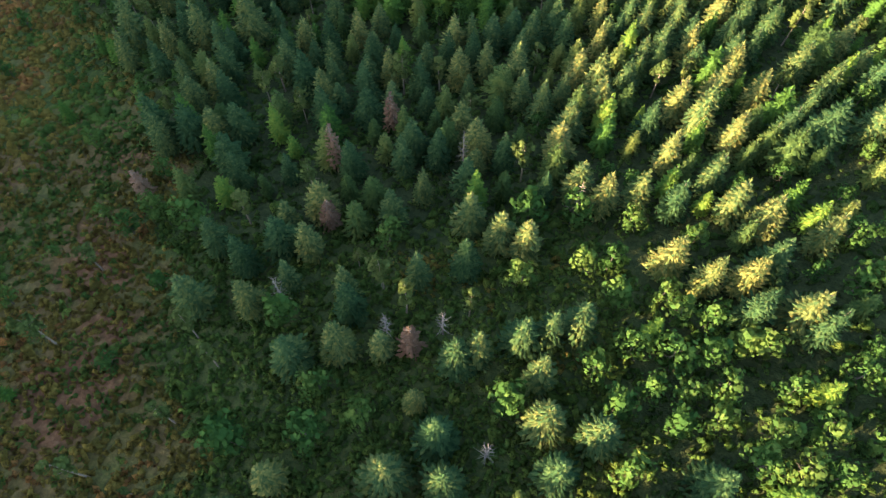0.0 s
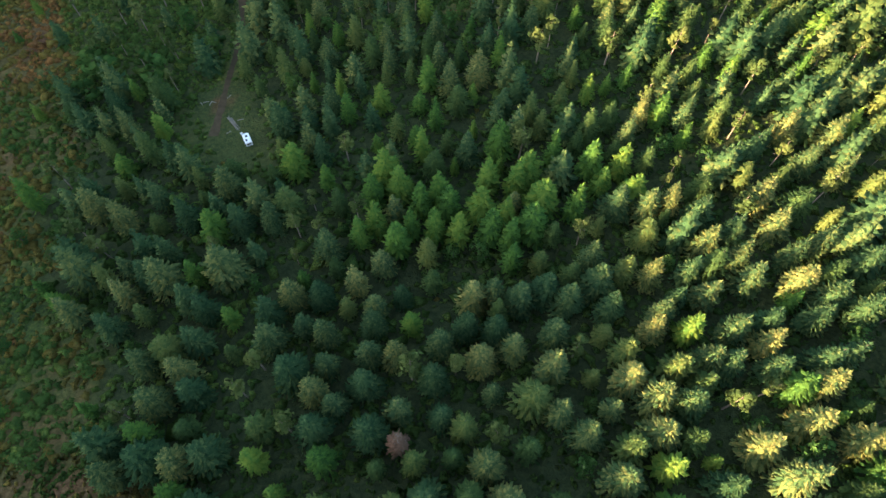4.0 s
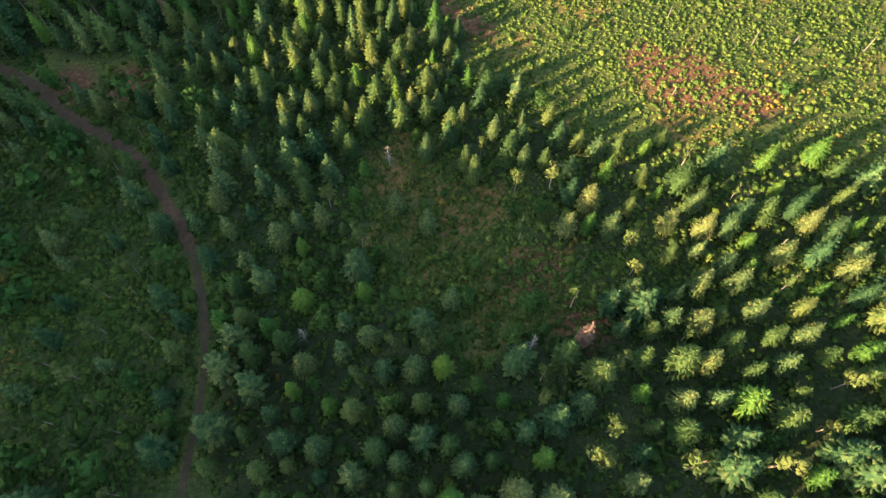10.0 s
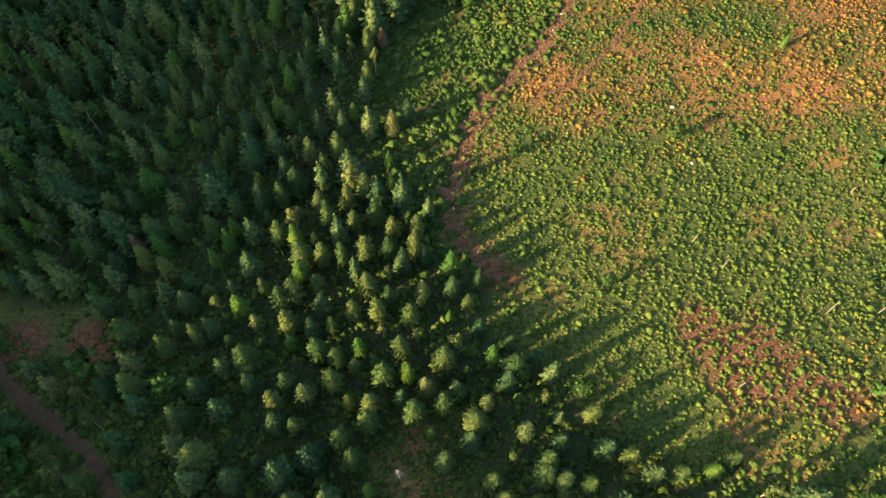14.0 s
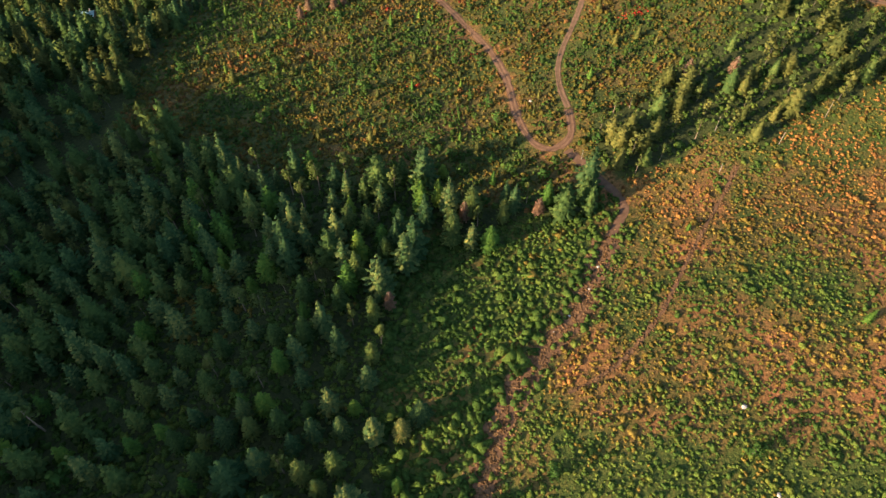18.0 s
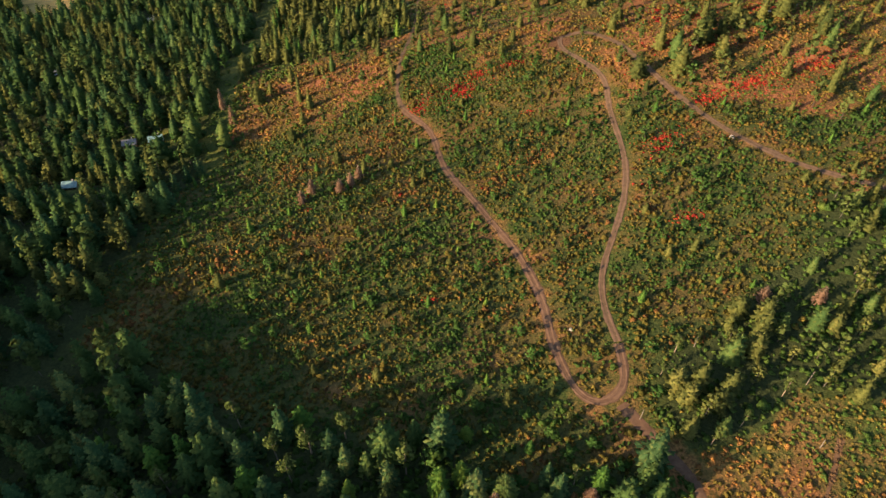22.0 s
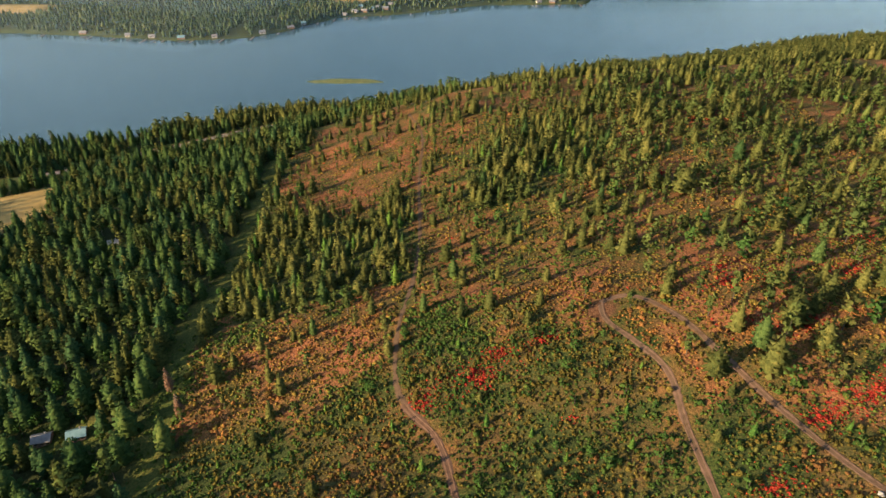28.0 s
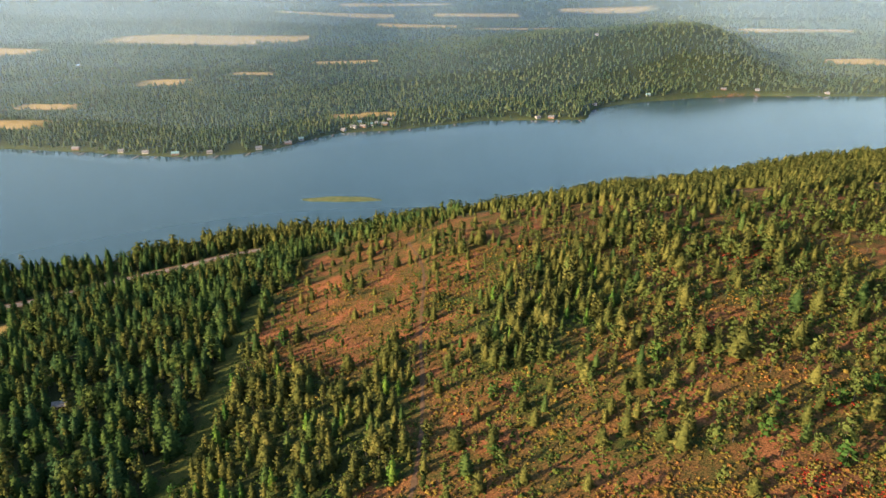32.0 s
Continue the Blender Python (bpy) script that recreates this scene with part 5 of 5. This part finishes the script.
def disc_bm(r, w, at, n=16):
    """A wheel lying on its axle along x."""
    bm = bmesh.new()
    bmesh.ops.create_cone(bm, cap_ends=True, segments=n, radius1=r, radius2=r, depth=w)
    bmesh.ops.rotate(bm, verts=bm.verts, cent=(0, 0, 0), matrix=Matrix.Rotation(radians(90), 3, "Y"))
    bmesh.ops.bevel(bm, geom=[e for e in bm.edges if len(e.link_faces) == 2 and e.calc_face_angle(0) > 1], offset=w * 0.15, segments=2, affect="EDGES")
    bmesh.ops.translate(bm, verts=bm.verts, vec=at)
    return bm


caravan = tagged(new("caravan"), "small white caravan with dark windows parked in the clearing", "caravan")
part("body", box_bm(2.1, 3.9, 1.9, 0.28, 4, (0, 0, 0.45)), m_white, caravan)
part("roof_hatch", box_bm(0.7, 0.7, 0.12, 0.03, 2, (0.1, 0.6, 2.34)), m_glass, caravan, "tinted roof hatch")
part("roof_hatch", box_bm(0.5, 0.9, 0.10, 0.03, 2, (-0.35, -0.9, 2.34)), m_glass, caravan, "tinted roof hatch")
part("front_window", box_bm(1.4, 0.06, 0.6, 0.02, 2, (0, 1.94, 1.2)), m_glass, caravan, "dark front window")
part("rear_window", box_bm(1.3, 0.06, 0.55, 0.02, 2, (0, -1.94, 1.25)), m_glass, caravan, "dark rear window")
for side in (-1, 1):
    part("side_window", box_bm(0.06, 1.1, 0.55, 0.02, 2, (side * 1.04, -0.7, 1.25)), m_glass, caravan, "dark side window")
    wheel = part("wheel", disc_bm(0.33, 0.2, (side * 0.98, 0, 0.33)), m_rubber, caravan)
    part("rim", disc_bm(0.19, 0.22, (side * 0.99, 0, 0.33), 12), m_white, wheel)
door = part("door", box_bm(0.06, 0.65, 1.6, 0.02, 2, (1.05, 0.75, 0.55)), m_wall, caravan)
part("door_handle", box_bm(0.05, 0.05, 0.16, 0.01, 1, (1.09, 0.5, 1.25)), m_door, door)
part("drawbar", box_bm(0.12, 1.3, 0.1, 0.02, 1, (0, 2.5, 0.42)), m_door, caravan)
part("jockey_wheel", disc_bm(0.13, 0.08, (0, 3.0, 0.13), 12), m_rubber, caravan)
caravan.matrix_basis = pose(-52.5, 169.5, gz(-52.5, 169.5), 0, 0, 26) @ Matrix.Scale(0.82, 4)


def log_mesh(seed, length, r):
    v, t = trunk_mesh(seed, length, r, 0.98, 8)
    return np.column_stack([v[:, 2] - length / 2, v[:, 0], v[:, 1] + r]), t


pile = tagged(new("log_pile"), "short stack of pale peeled logs on the grass", "log pile")
for k, (off, up, ln) in enumerate(((-0.35, 0, 5.2), (0.05, 0, 5.6), (0.42, 0, 4.6), (-0.12, 0.3, 5.0))):
    v, t = log_mesh(150 + k, ln, 0.17)
    log = part_mesh("log", mesh_of("log", v, t, m_bark_pale), pile)
    log.matrix_basis = pose(0.2 * k, off, up)
pile.matrix_basis = pose(-57.0, 175.5, gz(-57, 175.5) + 0.02, 0, 0, -52)
tank = tagged(new("gas_bottle"), "white gas bottle beside the caravan", "gas bottle")
bm = bmesh.new()
bmesh.ops.create_cone(bm, cap_ends=True, segments=16, radius1=0.3, radius2=0.3, depth=0.7)
bmesh.ops.translate(bm, verts=bm.verts, vec=(0, 0, 0.35))
bmesh.ops.bevel(bm, geom=[e for e in bm.edges if e.calc_face_angle(0) > 1], offset=0.1, segments=3, affect="EDGES")
part("bottle", bm, m_white, tank)
bm = bmesh.new()
bmesh.ops.create_cone(bm, cap_ends=True, segments=10, radius1=0.08, radius2=0.06, depth=0.14)
bmesh.ops.translate(bm, verts=bm.verts, vec=(0, 0, 0.76))
part("valve", bm, m_door, tank)
tank.matrix_basis = pose(-54.7, 172.3, gz(-54.7, 172.3))
for k, (x, y, a, ln) in enumerate(((-66.5, 184.5, 20, 1.6), (-65.2, 183.8, 75, 1.3), (-67.6, 183.9, 130, 1.1), (-64.4, 184.4, 160, 1.4), (-56.0, 177.6, 15, 1.8), (-59.2, 178.4, 100, 1.2), (-60.6, 186.2, 60, 1.5), (-58.3, 173.2, 40, 1.3))):
    board = tagged(new("board", bpy.data.meshes.new("board")), "loose pale sawn board lying on the grass", "board", "loose boards")
    bm = box_bm(ln, 0.28, 0.07, 0.012, 1)
    bm.to_mesh(board.data)
    bm.free()
    board.data.materials.append(m_bark_pale)
    board.matrix_basis = pose(x, y, gz(x, y) + 0.01, 0, 0, a)


# ---- houses in the wood and along the far shore, and docks ----
def house(x, y, turn, w, d, wall_h, wall, roof_mat, label, group):
    """A gabled house: walls, roof with eaves, chimney, windows and a door."""
    ob = tagged(new("house"), label, "house", group)
    bm = box_bm(w, d, wall_h + 0.6, at=(0, 0, -0.6))
    rise = 0.32 * d
    top = [bm.verts.new((sx * w / 2, 0, wall_h + rise)) for sx in (-1, 1)]
    for sx, tv in ((-1, top[0]), (1, top[1])):
        side = sorted((v for v in bm.verts if abs(v.co.x - sx * w / 2) < 1e-4 and abs(v.co.z - wall_h) < 1e-4), key=lambda v: v.co.y)
        bm.faces.new((side[0], side[1], tv) if sx > 0 else (side[1], side[0], tv))
    part("wall", bm, wall, ob)
    for sy in (-1, 1):
        bm = bmesh.new()
        e, ov = w / 2 + 0.4, 0.45
        low = wall_h - ov * rise / (d / 2)
        q = [(-e, 0, wall_h + rise + 0.05), (e, 0, wall_h + rise + 0.05), (e, sy * (d / 2 + ov), low + 0.05), (-e, sy * (d / 2 + ov), low + 0.05)]
        lo = [bm.verts.new(p) for p in q]
        hi = [bm.verts.new((p[0], p[1], p[2] + 0.2)) for p in q]
        bm.faces.new(lo[::-1])
        bm.faces.new(hi)
        for i in range(4):
            bm.faces.new((lo[i], lo[(i + 1) % 4], hi[(i + 1) % 4], hi[i]))
        bmesh.ops.recalc_face_normals(bm, faces=bm.faces)
        part("roof", bm, roof_mat, ob)
    part("chimney", box_bm(0.6, 0.6, 1.3, 0.03, 1, (w * 0.25, 0.3, wall_h + rise - 0.3)), m_stone, ob)
    for sy in (-1, 1):
        for fx in (-0.3, 0.05, 0.33):
            part("window", box_bm(1.2, 0.1, 1.1, 0.02, 1, (fx * w, sy * (d / 2 + 0.03), 1.0)), m_glass, ob)
    part("door", box_bm(0.95, 0.1, 2.05, 0.02, 1, (-0.12 * w, -d / 2 - 0.04, 0.05)), m_door, ob)
    ob.matrix_basis = pose(x, y, gz(x, y), 0, 0, turn)


ROOFS = {"white": (m_roof_white, "white metal roof"), "blue": (m_roof_blue, "blue-green metal roof"), "grey": (m_roof, "grey roof")}
for x, y, turn, colour in HOUSES:
    house(x, y, turn * 60, 6.5, 4.5, 2.4, m_wall_brown, ROOFS[colour][0], "house with a " + ROOFS[colour][1] + " among the trees", "houses in the wood")
SHORE_HOUSES = [(-175, 1672), (-158, 1684), (-142, 1688), (-129, 1696), (-117, 1702), (-105, 1700), (-97, 1722), (-150, 1702), (-579, 1556), (-503, 1542), (-463, 1534), (-415, 1528), (-365, 1534), (-295, 1556), (-255, 1588), (-238, 1612), (179, 1762), (205, 1766), (310, 1868), (443, 1948), (626, 1998), (701, 1996), (856, 1990), (-909, 2265), (402, 2279)]
for k, (x, y) in enumerate(SHORE_HOUSES):
    house(x, max(y, float(far_shore(x)) + 12), (k * 53) % 50 - 25, 8 + k % 3 * 1.5, 6 + k % 2, 2.4, (m_wall, m_wall_brown)[k % 3 == 2], (m_roof, m_roof_white, m_roof, m_roof_blue)[k % 4], "small lakeside house with a " + ("grey roof", "white metal roof", "grey roof", "blue-green metal roof")[k % 4], "houses on the far shore")


def dock(x, length, turn):
    ob = tagged(new("dock"), "pale wooden boat dock on the lake shore", "dock", "docks on the far shore")
    part("deck", box_bm(2.6, length, 0.25, 0.03, 1, (0, -length / 2, 0.5)), m_bark_pale, ob)
    for sx in (-1.1, 1.1):
        for f in (0.15, 0.55, 0.95):
            part("post", box_bm(0.25, 0.25, 2.6, 0.03, 1, (sx, -length * f, -1.4)), m_bark, ob)
    ob.matrix_basis = pose(x, float(far_shore(x)) + 2, LAKE, 0, 0, turn)


for k, x in enumerate((-640, -560, -520, -470, -440, -395, -350, -305, -270, -215, -190, -165, -140, -112, -60, 20, 110, 165, 215, 255, 520, 600, 690, 760, 830)):
    dock(x, 9 + k % 4 * 3, (k * 31) % 30 - 15)


# ---- distance haze over the far valley: see-through tinted sheets, one behind the other ----
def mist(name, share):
    """A sheet in place of hazy air: mostly clear, a little of it pale blue."""
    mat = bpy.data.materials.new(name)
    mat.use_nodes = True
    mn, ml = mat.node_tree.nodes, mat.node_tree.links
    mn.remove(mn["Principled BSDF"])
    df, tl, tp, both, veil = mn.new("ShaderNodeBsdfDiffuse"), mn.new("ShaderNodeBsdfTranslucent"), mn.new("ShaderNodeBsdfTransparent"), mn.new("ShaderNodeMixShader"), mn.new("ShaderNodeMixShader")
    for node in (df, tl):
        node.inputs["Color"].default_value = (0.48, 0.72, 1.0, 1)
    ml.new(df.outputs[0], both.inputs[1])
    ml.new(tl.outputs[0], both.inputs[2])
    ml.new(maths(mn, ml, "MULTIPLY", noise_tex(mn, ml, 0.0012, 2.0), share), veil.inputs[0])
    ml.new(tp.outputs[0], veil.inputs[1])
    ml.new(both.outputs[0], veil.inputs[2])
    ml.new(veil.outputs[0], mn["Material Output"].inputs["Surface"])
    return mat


m_haze_sheet, m_haze_sheet_far = mist("thin_haze_sheet", 0.13), mist("far_haze_sheet", 0.30)
# upright sheets added across the valley to wash out what lies behind
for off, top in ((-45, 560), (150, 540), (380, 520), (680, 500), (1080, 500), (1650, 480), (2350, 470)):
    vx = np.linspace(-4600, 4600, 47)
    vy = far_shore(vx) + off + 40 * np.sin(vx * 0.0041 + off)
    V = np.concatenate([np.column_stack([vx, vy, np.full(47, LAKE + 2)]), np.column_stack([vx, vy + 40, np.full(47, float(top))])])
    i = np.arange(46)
    tagged(new("mist", mesh_of("mist", V, np.column_stack([i, i + 1, i + 48, i, i + 48, i + 47]).reshape(-1, 3), m_haze_sheet if off < 900 else m_haze_sheet_far)), "see-through bluish sheet standing in for distance haze over the far valley", "mist", kind="stuff")
